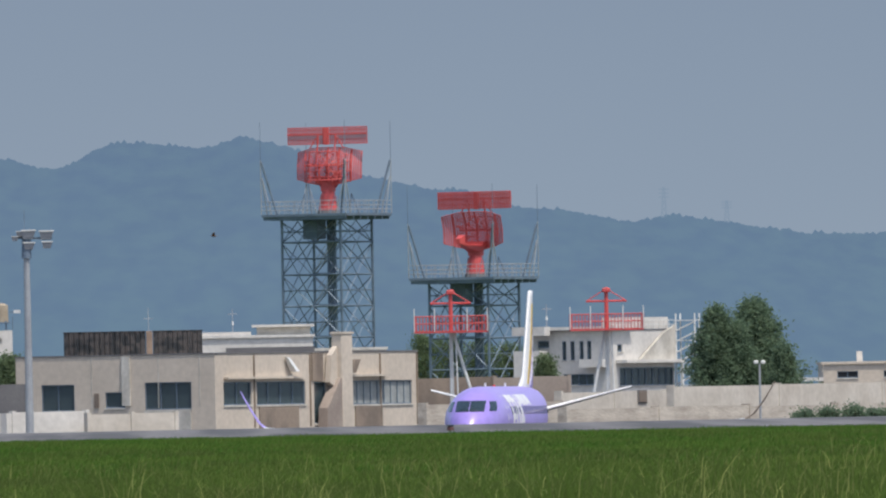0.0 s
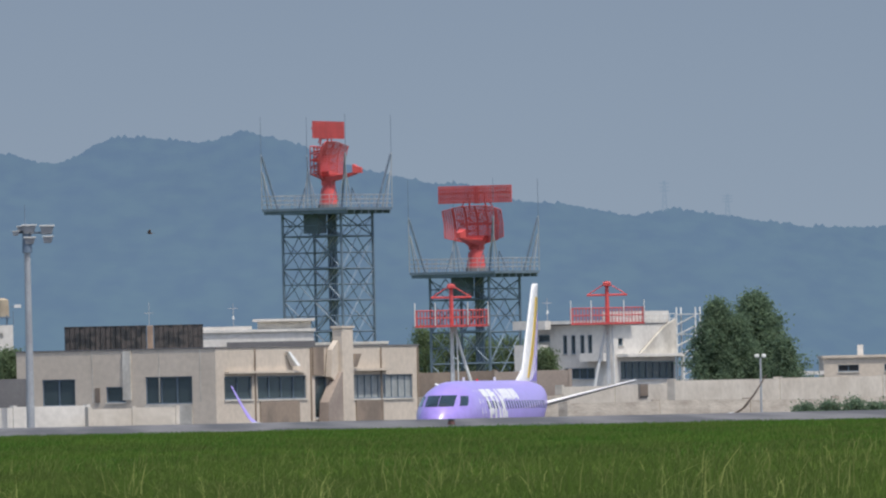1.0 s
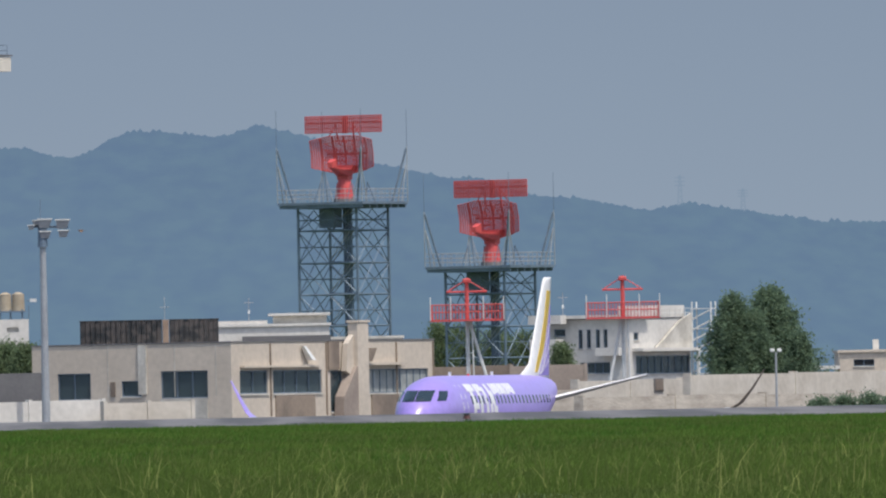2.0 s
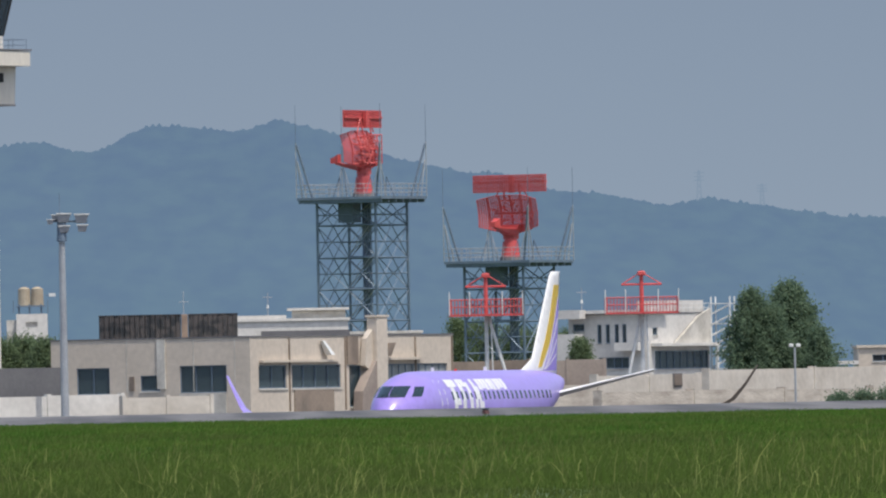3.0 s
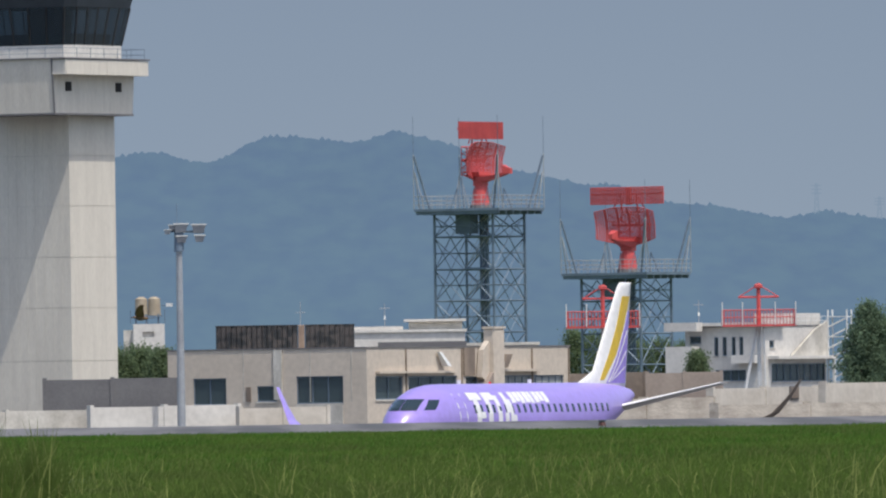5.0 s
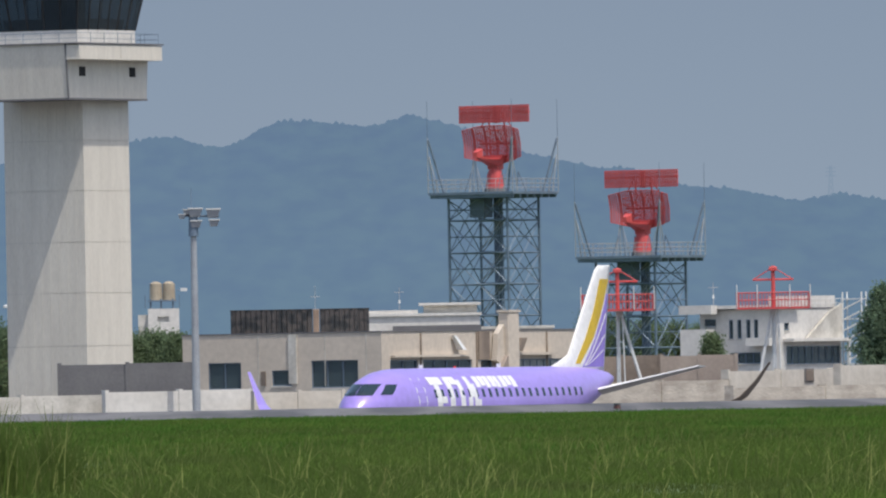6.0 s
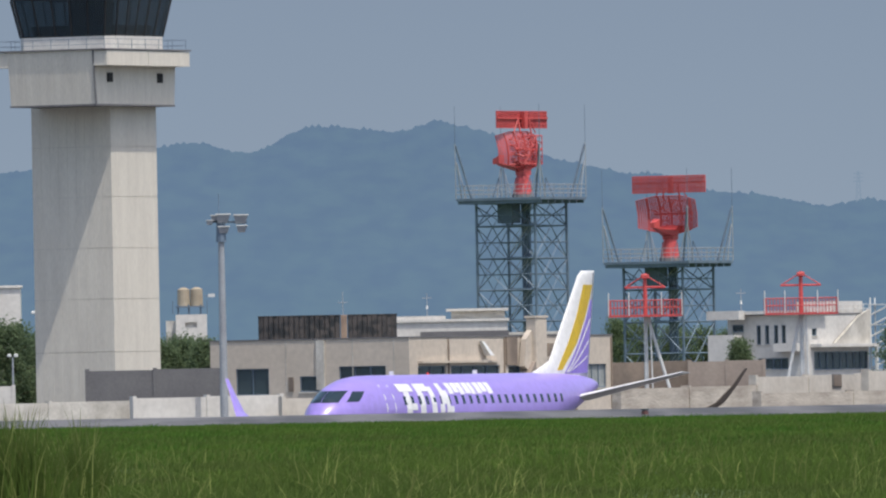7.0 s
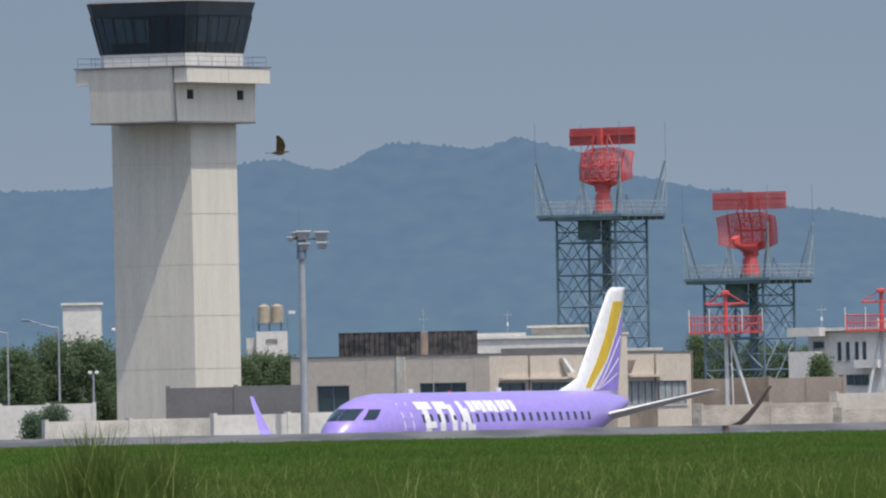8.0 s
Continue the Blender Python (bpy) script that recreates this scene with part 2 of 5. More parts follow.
# ---- sky and hills ----
def sky_ring():
    bm = B()
    n = 96
    low, high = [], []
    for i in range(n):
        a = 2 * math.pi * i / n
        low.append(bm.verts.new((4900 * math.cos(a), 4900 * math.sin(a), -5)))
        high.append(bm.verts.new((4900 * math.cos(a), 4900 * math.sin(a), 330)))
    for i in range(n):
        j = (i + 1) % n
        bm.faces.new((low[i], high[i], high[j], low[j]))
    tagged(part("backdrop", bm, SKY_GLOW), "pale blue hazy summer sky", "sky", kind="structure")


def ridge_height(x):
    z = 66.93 - 0.055 * max(-400, min(500, x))
    for c, h, w in ((-85.4, 3.1, 40.9), (-65.7, 7.3, 23.8), (-49.0, 4.8, 12.7), (-19.1, 4.3, 12.5), (-0.5, 18.7, 34.3), (23.2, 3.3, 6.8), (35.9, 8.7, 17.5),
                    (64.2, 10.8, 36.1), (94.0, 3.1, 9.0), (121.5, 3.1, 19.3), (155.6, 2.4, 6.9), (169.4, 2.5, 14.4), (200.1, -0.5, 8.1)):
        z += h * math.exp(-((x - c) / w) ** 2)
    return z


def hills():
    xs = np.concatenate([np.arange(-900, -180, 16.0), np.arange(-180, 260, 1.0), np.arange(260, 1000, 16.0)])
    ys = [3700, 3900, 4100, 4250, 4350, 4420, 4460, 4485, 4500, 4530, 4600, 4750]
    verts, faces = [], []
    for j, y in enumerate(ys):
        k = (y - 3700) / 800 if y <= 4500 else 1 - (y - 4500) / 400
        for x in xs:
            z = ridge_height(x) * (0.05 + 0.95 * k ** 1.3)
            z += 5 * k * (1 - abs(2 * k - 1)) * noise.noise((x * 0.02, y * 0.006, 3.1))
            z += (0.3 * noise.noise((x * 0.07, y * 0.02, 2)) + 1.3 * abs(noise.noise((x * 0.2, y * 0.05, 0))) + 1.7 * abs(noise.noise((x * 0.5, y * 0.2, 5))) - 0.2) * (1 if y > 4430 else 0.15)
            verts.append((x, y, z))
    n = len(xs)
    for j in range(len(ys) - 1):
        for i in range(n - 1):
            a = j * n + i
            faces.append((a, a + 1, a + n + 1, a + n))
    me = bpy.data.meshes.new("hills")
    me.from_pydata(verts, [], faces)
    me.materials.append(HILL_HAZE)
    ob = new("backdrop", me)
    for p in me.polygons:
        p.use_smooth = True
    tagged(ob, "forested hills fading blue in summer haze", "hills", kind="structure")


def pylon(x, h):
    z = ridge_height(x) - 1.0
    t = thing("power_pylon", pose(x, 4495, z), "hazy steel lattice power pylon on the ridge", "pylon", "pylons on the ridge")
    bm = B()
    for sx in (-1, 1):
        for sy in (-1, 1):
            bar(bm, (sx * 0.8, sy * 0.8, 0), (sx * 0.25, sy * 0.25, h), 0.12, n=4)
    for k in range(5):
        z0, z1 = h * k / 5, h * (k + 1) / 5
        w0, w1 = 0.8 - 0.55 * k / 5, 0.8 - 0.55 * (k + 1) / 5
        bar(bm, (-w0, -w0, z0), (w1, -w1, z1), 0.08, n=4)
        bar(bm, (w0, -w0, z0), (-w1, -w1, z1), 0.08, n=4)
    part("lattice", bm, FAR_STEEL, t)
    for k in (0.68, 0.80, 0.92):
        part("crossarm", bar(B(), (-1.6, 0, h * k), (1.6, 0, h * k), 0.12, n=4), FAR_STEEL, t)


sky_ring()
hills()
pylon(154, 10.0)
pylon(173.5, 7.5)


# ---- control tower ----
def control_tower():
    t = thing("control_tower", pose(-15.79, 858.7, 0, 0, 0, TURN), "tall pale concrete control tower with dark glazed cab", "control tower")
    h = 2.7
    cuts = (0.0, 3.9, 7.02, 10.15, 13.15, 16.18, 19.15, 21.7)
    for a, b in zip(cuts, cuts[1:]):
        bm = box(B(), -h, h, -h, h, a + 0.012, b - 0.012)
        pn = part("panel", bm, TOWER_WHITE, t)
        for k in range(1, 9):   # shallow upright ribs of the cladding
            x = -h + 2 * h * k / 9
            part("rib", box(B(), x - 0.02, x + 0.02, -h - 0.012, -h + 0.02, a + 0.06, b - 0.06), TOWER_WHITE, pn)
    part("core", box(B(), -h + 0.05, h - 0.05, -h + 0.05, h - 0.05, 0, 21.7), CONCRETE, t)
    bm = B()
    loft(bm, [[(-2.9, -4.6, 21.6), (2.9, -4.6, 21.6), (2.9, 4.6, 21.6), (-2.9, 4.6, 21.6)],
              [(-2.9, -4.9, 24.75), (2.9, -4.9, 24.75), (2.9, 4.9, 24.75), (-2.9, 4.9, 24.75)]])
    gallery = part("gallery", bm, TOWER_WHITE, t)
    for k in range(1, 12):
        x = -2.9 + 5.8 * k / 12
        part("rib", bar(B(), (x, -4.60, 21.7), (x, -4.90, 24.7), 0.016, n=4), TOWER_WHITE, gallery)
    part("corner_joint", bar(B(), (2.91, -4.61, 21.6), (2.91, -4.91, 24.75), 0.06, n=6), GREYWALL, gallery)
    part("base_trim", box(B(), -2.95, 2.95, -4.65, 4.65, 21.5, 21.6), GREYWALL, gallery)
    for y in (-3.0, 2.9):
        part("vent", box(B(), 2.85, 2.98, y - 0.3, y + 0.3, 22.9, 23.45), RUBBER, gallery)
    for side in (1, -1):
        for a, b in ((-4.88, -0.02), (0.02, 4.88)):
            x0, x1 = (2.91, 3.85) if side > 0 else (-3.75, -2.91)
            part("parapet", box(B(), x0, x1, a, b, 23.85, 24.72), TOWER_WHITE, t)
    part("coping", box(B(), -3.8, 3.9, -5.03, 5.03, 24.76, 24.84), GREYWALL, t)

    def octagon(w, c, z):
        a = w / 2
        return [(-a + c, -a, z), (a - c, -a, z), (a, -a + c, z), (a, a - c, z), (a - c, a, z), (-a + c, a, z), (-a, a - c, z), (-a, -a + c, z)]
    part("cab_base", loft(B(), [octagon(6.5, 0.5, 24.84), octagon(6.5, 0.5, 25.62)]), WHITE, t)
    low, high, top = octagon(6.5, 0.5, 25.62), octagon(7.35, 0.55, 27.85), octagon(7.75, 0.6, 28.66)
    for i in range(8):   # glazing, pane by pane, with mullions
        j = (i + 1) % 8
        a0, a1, b0, b1 = (Vector(v) for v in (low[i], low[j], high[i], high[j]))
        n = 5 if (a1 - a0).length > 2 else 1
        for k in range(n):
            q = [a0.lerp(a1, k / n), a0.lerp(a1, (k + 1) / n), b0.lerp(b1, (k + 1) / n), b0.lerp(b1, k / n)]
            c = Vector((0, 0, (q[0].z + q[2].z) / 2))
            bm = loft(B(), [q, [v + (c - v).normalized() * 0.03 for v in q]])
            pane = part("pane", bm, CAB_GLASS, t)
            pane.visible_shadow = False
            part("mullion", bar(B(), q[0], q[3], 0.06, n=4), RUBBER, pane)
    part("fascia", loft(B(), [high, top]), FASCIA, t)
    part("cab_floor", loft(B(), [octagon(6.3, 0.5, 25.64), octagon(6.3, 0.5, 25.72)]), DARK, t)
    part("console", loft(B(), [octagon(5.4, 0.5, 25.72), octagon(5.6, 0.5, 26.3)]), DARK, t)
    part("stair_core", box(B(), -1.2, 0.6, -0.6, 1.4, 26.3, 27.85), DARK, t)
    part("roof", loft(B(), [octagon(7.7, 0.6, 28.66), octagon(7.4, 0.6, 28.78)]), GREYWALL, t)
    part("roof_hatch", box(B(), -0.6, 0.6, -0.6, 0.4, 28.78, 29.3), BROWN, t)
    bm = B()
    pts = [(-3.65, -4.8), (3.65, -4.8), (3.65, 4.8), (-3.65, 4.8)]
    for (ax, ay), (bx, by) in zip(pts, pts[1:] + pts[:1]):
        for z in (25.1, 25.42):
            bar(bm, (ax, ay, z), (bx, by, z), 0.014, n=4)
        for k in range(6):
            x, y = ax + (bx - ax) * k / 6, ay + (by - ay) * k / 6
            bar(bm, (x, y, 24.84), (x, y, 25.45), 0.018, n=4)
    part("railing", bm, STEEL, t)
    for ob in t.children:
        if not ob.name.startswith(("panel", "core")):
            ob.location = (0.85, -1.53, 0.0)


control_tower()


# ---- buildings ----
def block(name, corner, lx, ly, height, label, category, mat, left_windows=(), right_windows=(), th=0.3, roof_mat=None):
    """A flat-roofed block whose front corner stands at corner; its left front is lx long, its right front ly."""
    t = thing(name, pose(corner[0], corner[1], 0, 0, 0, TURN), label, category)
    left = pose(-lx, 0, 0)
    right = pose(0, th + 0.002, 0, 0, 0, 90)
    lo = [w[:4] for w in left_windows]
    ro = [w[:4] for w in right_windows]
    part("wall", wall_panel(B(), lx, 0, height, th, lo, left), mat, t)
    part("wall", wall_panel(B(), ly - th, 0, height, th, ro, right), mat, t)
    part("wall", box(B(), -lx, -th - 0.002, ly - th, ly, 0, height), mat, t)
    part("wall", box(B(), -lx, -lx + th, th + 0.002, ly - th - 0.002, 0, height), mat, t)
    part("roof", box(B(), -lx + th, -th, th, ly - th, height - 0.5, height - 0.3), roof_mat or CONCRETE, t)
    bm = B()
    box(bm, -lx - 0.05, 0.05, -0.05, 0.0 + th, height + 0.002, height + 0.09)
    box(bm, -th, 0.05, th + 0.004, ly + 0.05, height + 0.002, height + 0.09)
    part("coping", bm, GREYWALL, t)
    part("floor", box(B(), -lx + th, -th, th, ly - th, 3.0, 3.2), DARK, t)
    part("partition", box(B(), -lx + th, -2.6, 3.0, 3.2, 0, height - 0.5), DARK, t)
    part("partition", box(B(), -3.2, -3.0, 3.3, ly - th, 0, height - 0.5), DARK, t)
    for w in left_windows:
        window(t, left, w[:4], *w[4:])
    for w in right_windows:
        window(t, right, w[:4], *w[4:])
    return t


CB, SB = math.cos(radians(29.1)), math.sin(radians(29.1))


def terminal_block():
    lx, ly, hh = 15.0, 28.2, 7.88

    def L(x0, x1, z0, z1, *r):   # bearings on the left front, as distances along it
        return ((x0 - 2.9) / CB + lx, (x1 - 2.9) / CB + lx, z0, z1, *r)

    def R(x0, x1, z0, z1, *r):
        f0, f1 = ((x - 2.9) / (SB - x * 0.00092) - 0.3 for x in (x0, x1))
        k = 1 + (f0 + f1) / 2 * 0.00092
        return (f0, f1, 4.2 + (z0 - 4.2) * k, 4.2 + (z1 - 4.2) * k, *r)
    t = block("office_building", (2.9, 950.0), lx, ly, hh, "two-storey beige concrete airport office with wide dark windows", "building", BEIGE,
              [L(-8.54, -6.35, 4.3, 6.06), L(-4.33, -3.02, 4.47, 5.5, None, 0), L(-1.73, 1.35, 4.3, 6.1, None, 2)],
              [R(3.45, 5.28, 4.5, 6.02), R(5.62, 8.83, 4.48, 6.0, None, 3), R(9.38, 10.18, 3.2, 5.92, None, 0), R(11.4, 15.8, 4.39, 5.95, CURTAIN, 9)])
    for x in (5.44, 9.1, 13.7, 16.1):   # downpipes and joints on the lit front
        y = (x - 2.9) / (SB - x * 0.00092)
        part("downpipe", bar(B(), (0.06, y, 3.0), (0.06, y, 7.8), 0.06), BROWN, t)
    x = (-2.9 - 2.9) / CB
    part("downpipe", box(B(), x - 0.3, x + 0.3, -0.12, 0.0, 4.6, 7.85), CONCRETE, t, "stained concrete duct on the wall")
    x = (-4.85 - 2.9) / CB
    part("shutter", box(B(), x - 0.2, x + 0.15, -0.07, -0.002, 4.5, 5.45), BROWN, t, "open brown shutter by the small window")
    for x in (-9.2, -5.2, -0.8, 1.9):   # shallow upright joints of the shaded front
        x = (x - 2.9) / CB
        part("joint", box(B(), x - 0.03, x + 0.03, -0.02, -0.002, 4.4, 7.86), CONCRETE, t)
    part("canopy", box(B(), 0.0, 0.5, 17.4, 23.5, 6.25, 6.42), BEIGE, t)
    part("canopy", box(B(), 0.0, 0.35, 1.2, 12.0, 6.2, 6.35), BEIGE, t)
    part("apron_panel", box(B(), 0.0, 0.08, 5.9, 11.3, 2.0, 4.35), BROWN, t, "brown panel below the windows")
    part("apron_panel", box(B(), 0.0, 0.08, 19.2, 23.0, 2.0, 4.3), BROWN, t, "brown panel below the windows")
    part("apron_panel", box(B(), -5.3, -1.8, -0.08, 0.0, 2.0, 4.2), CONCRETE, t)
    # chimney stack with bent flues against the front
    c = part("chimney", box(B(), 0.05, 0.85, 16.0, 17.5, 2.5, 9.1, 0.06), BEIGE, t, "beige chimney stack with stained flues")
    part("wing_wall", loft(B(), [[(0.1, 14.9, 5.9), (0.1, 16.0, 5.4), (0.1, 16.0, 8.3), (0.1, 15.2, 7.7)], [(0.5, 14.9, 5.9), (0.5, 16.0, 5.4), (0.5, 16.0, 8.3), (0.5, 15.2, 7.7)]]), BEIGE, c)
    part("recess_panel", box(B(), 0.02, 0.12, 13.2, 14.7, 6.0, 7.85), BROWN, c, "brown stained panel beside the stack")
    part("vent_hood", loft(B(), [[(0.1, 17.6, 6.5), (0.1, 18.2, 6.5), (0.7, 18.2, 6.5), (0.7, 17.6, 6.5)], [(0.1, 18.0, 7.4), (0.1, 18.9, 7.4), (0.7, 18.9, 7.4), (0.7, 18.0, 7.4)]]), BROWN, c, "dark brown vent hood")
    part("duct", loft(B(), [[(0.1, 15.9, 6.2), (0.1, 17.6, 6.2), (0.8, 17.6, 6.2), (0.8, 15.9, 6.2)], [(0.1, 14.0, 4.2), (0.1, 16.6, 4.2), (0.8, 16.6, 4.2), (0.8, 14.0, 4.2)],
                           [(0.1, 13.8, 2.2), (0.1, 15.6, 2.2), (0.8, 15.6, 2.2), (0.8, 13.8, 2.2)]]), TAUPE, c, "taupe tapering duct casing")
    part("flue_cap", box(B(), 0.0, 0.9, 15.9, 17.6, 9.1, 9.25), BEIGE, c)
    part("awning", loft(B(), [[(0.1, 9.4, 7.6), (0.1, 9.75, 7.6), (0.3, 9.75, 7.6), (0.3, 9.4, 7.6)], [(0.1, 10.1, 6.65), (0.1, 10.6, 6.65), (0.6, 10.6, 6.65), (0.6, 10.1, 6.65)]]), WHITE_STEEL, t, "slanting white hood on the wall")


def louvre_housing():
    """Dark slatted screens round the roof plant."""
    for x0, x1, mat in ((-6.99, -1.60, LOUVRE), (-1.10, 2.14, LOUVRE)):
        t = thing("louvre_screen", pose(x0, 956, 7.6), "dark weathered louvre screen round rooftop plant", "louvre screen", "screens on the roof")
        w = x1 - x0
        part("backing", box(B(), 0, w, 0.15, 2.5, 0, 1.85), LOUVRE, t)
        n = int(w / 0.32)
        for i in range(n):
            x = w * (i + 0.5) / n
            part("slat", box(B(), x - 0.145, x + 0.145, -0.02 - 0.03 * (i % 3), 0.12, 0.02, 1.83), mat, t)
        for z in (0.0, 1.85):
            part("rail", box(B(), -0.03, w + 0.03, -0.05, 0.15, z, z + 0.07), LOUVRE, t)
    t = thing("louvre_post", pose(-1.56, 956, 7.6), "rust-stained tan post between louvre screens", "post")
    part("post", box(B(), 0, 0.42, -0.06, 0.5, 0, 1.9, 0.03), RUST, t)


def white_block():
    lx, ly = 7.1, 10.8

    def L(x0, x1, z0, z1, *r):
        return ((x0 - 35.1) / CB + lx, (x1 - 35.1) / CB + lx, z0, z1, *r)

    def R(x0, x1, z0, z1, *r):
        return ((x0 - 35.1) / (SB - x0 * 0.0007), (x1 - 35.1) / (SB - x1 * 0.0007), z0, z1, *r)
    slots = [L(a, a + 0.34, 7.6, 9.12, None, 0) for a in (31.15, 31.8, 32.5, 33.1)]
    t = block("white_building", (35.1, 1150.0), lx, ly, 9.9, "white two-storey airport building with narrow slot windows", "building", WHITE,
              [L(29.25, 30.15, 8.62, 9.2, None, 0), *slots, L(31.2, 33.6, 5.6, 6.5, None, 3)],
              [R(35.35, 35.75, 8.2, 8.8, None, 0), R(35.5, 39.8, 5.5, 6.95, None, 7)])
    part("balcony", box(B(), -2.4, -0.3, -1.2, -0.002, 7.0, 7.65), WHITE, t)
    part("annex", box(B(), -lx - 0.95, -lx + 1.4, -1.6, -0.002, 0, 8.4), WHITE, t)
    part("roof_fascia", box(B(), -lx - 1.0, -lx + 1.9, -1.7, -0.702, 9.6, 10.3), WHITE, t)
    part("canopy", box(B(), 0.002, 1.0, 0.5, ly - 0.2, 7.3, 7.55), WHITE, t)
    part("corner_post", box(B(), 0.8, 1.0, ly - 0.6, ly - 0.4, 0, 7.3), WHITE_STEEL, t)
    part("eave", box(B(), -lx - 0.3, 0.5, -0.7, 3.0, 9.99, 10.25), WHITE, t)
    part("penthouse", box(B(), -3.0, -0.3, 4.0, ly - 0.5, 9.99, 10.95), WHITE, t)
    bm = B()
    for k in range(9):   # outside steel stair at the far end
        z = 3.0 + k * 0.85
        bar(bm, (0.3, ly - 0.3, z), (2.0, ly - 0.3, z + 0.75), 0.06, n=4)
    for x in (0.3, 2.0):
        bar(bm, (x, ly - 0.3, 0), (x, ly - 0.3, 11.2), 0.07, n=4)
        bar(bm, (x, ly + 0.5, 0), (x, ly + 0.5, 11.2), 0.07, n=4)
    for z in (5.4, 7.2, 9.0, 10.6):
        box(bm, 0.25, 2.05, ly - 0.35, ly + 0.5, z, z + 0.08)
    part("stair_frame", bm, WHITE_STEEL, t)
    # Added grey panel stands where a diagonal shadow crosses this front.
    part("shadow_panel", loft(B(), [[(x, 3.6, 7.25), (x, ly - 0.4, 7.25), (x, ly - 0.4, 10.3), (x, ly - 2.4, 9.7)] for x in (0.1, 0.3)]), CONCRETE, t, "grey slanting panel put in for the diagonal shadow")
    bm = B()
    for k in range(13):
        bar(bm, (0.0, ly * k / 12, 9.9), (0.0, ly * k / 12, 10.7), 0.025, n=4)
    for z in (10.35, 10.7):
        bar(bm, (0, 0, z), (0, ly, z), 0.025, n=4)
    part("railing", bm, WHITE_STEEL, t)


def small_building(name, x, y, w, d, h, label, mat, n=0, z0=4.0, z1=5.4):
    t = thing(name, pose(x, y, 0), label, "building")
    ops = [(w * (i + 0.3) / n, w * (i + 0.75) / n, z0, z1) for i in range(n)]
    part("wall", wall_panel(B(), w, 0, h, 0.3, ops, Matrix()), mat, t)
    part("wall", box(B(), 0, 0.3, 0.302, d, 0, h), mat, t)
    part("wall", box(B(), w - 0.3, w, 0.302, d, 0, h), mat, t)
    part("wall", box(B(), 0.302, w - 0.302, d - 0.3, d, 0, h), mat, t)
    part("roof", box(B(), -0.15, w + 0.15, -0.2, d + 0.15, h + 0.002, h + 0.22), mat, t)
    for o in ops:
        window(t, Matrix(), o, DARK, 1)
    return t


def far_buildings():
    a = small_building("hangar_office", 2.6, 1195, 9.2, 12, 10.1, "white flat-roofed building behind the office", WHITE)
    part("upper_storey", box(B(), 4.6, 9.0, 1.0, 6.0, 10.33, 10.95), CONCRETE, a)
    part("roof_slab", box(B(), 4.2, 9.3, 0.5, 6.4, 10.96, 11.16), WHITE, a)
    part("parapet", box(B(), 0.0, 4.1, 0.0, 0.2, 10.33, 10.6), WHITE, a)
    part("dark_canopy", box(B(), 2.0, 9.3, -1.2, -0.22, 8.75, 9.3), GREYWALL, a)
    small_building("low_terminal", 8.6, 1215, 9.5, 10, 9.0, "low grey-white building behind the office", CONCRETE, 5, 7.6, 8.5)
    small_building("long_shed", -12.5, 1230, 16.0, 12, 8.2, "long white shed behind the office", WHITE, 0)
    small_building("tower_block", -34.2, 1300, 3.4, 4, 14.4, "plain white tower block behind the trees", WHITE, 0)
    b = small_building("far_building", 56.3, 1250, 16.0, 10, 7.1, "low cream building beyond the wall", BEIGE, 4, 5.9, 6.5)
    part("chimney", box(B(), 3.0, 3.5, 2, 2.5, 7.32, 8.2), WHITE, b)
    part("eave", box(B(), -3.2, 0.0, 0, 3, 5.7, 6.0), WHITE, b)
    # water tank on a hut
    t = thing("water_tank_house", pose(-14.3, 1100, 0), "white hut carrying two tan water tanks", "tank house")
    part("wall", wall_panel(B(), 2.35, 0, 10.55, 0.3, [(0.7, 1.6, 9.55, 9.95)], Matrix()), WHITE, t)
    part("wall", box(B(), 0, 2.35, 0.302, 2.4, 0, 10.55), WHITE, t)
    part("wall", box(B(), -0.75, -0.002, 0.5, 2.4, 0, 10.1), CONCRETE, t)
    bm = B()
    for x in (0.2, 1.0, 1.9):
        bar(bm, (x, 0.4, 10.55), (x, 0.4, 11.3), 0.06, n=4)
        bar(bm, (x, 1.9, 10.55), (x, 1.9, 11.3), 0.06, n=4)
    box(bm, 0.0, 2.2, 0.2, 2.1, 11.1, 11.2)
    for x in (-0.2, 2.4):
        bar(bm, (x, 0.2, 10.6), (x, 0.2, 11.6), 0.03, n=4)
    part("stand", bm, STEEL, t)
    for x in (0.62, 1.6):
        tk = part("tank", bar(B(), (x, 1.1, 11.2), (x, 1.1, 12.45), 0.5, 0.47, 14), TANK, t)
        part("lid", bar(B(), (x, 1.1, 12.45), (x, 1.1, 12.62), 0.48, 0.15, 14), TANK, tk)
    part("floodlight", box(B(), 2.5, 3.0, 0.2, 0.5, 11.85, 12.1), WHITE_STEEL, t)
    part("bracket", bar(B(), (2.2, 0.3, 11.95), (2.6, 0.3, 11.95), 0.04), STEEL, t)


terminal_block()
louvre_housing()
white_block()
far_buildings()


# ---- walls before the buildings ----
def plain_wall(name, x0, x1, y, z1, th, mat, label, panel=4.0, turn=0.0):
    t = thing(name, pose(x0, y, 0, 0, 0, turn), label, "wall")
    x1 = x0 + (x1 - x0) / math.cos(radians(turn))
    n = max(1, round((x1 - x0) / panel))
    w = (x1 - x0) / n
    for i in range(n):
        part("panel", box(B(), i * w + 0.02, (i + 1) * w - 0.02, 0, th, 0, z1 - 0.12 + 0.05 * math.sin(i * 2.1)), mat, t)
    for i in range(n + 1):
        part("pier", box(B(), i * w - 0.12, i * w + 0.12, -0.06, th + 0.06, 0, z1), mat, t)
    return t


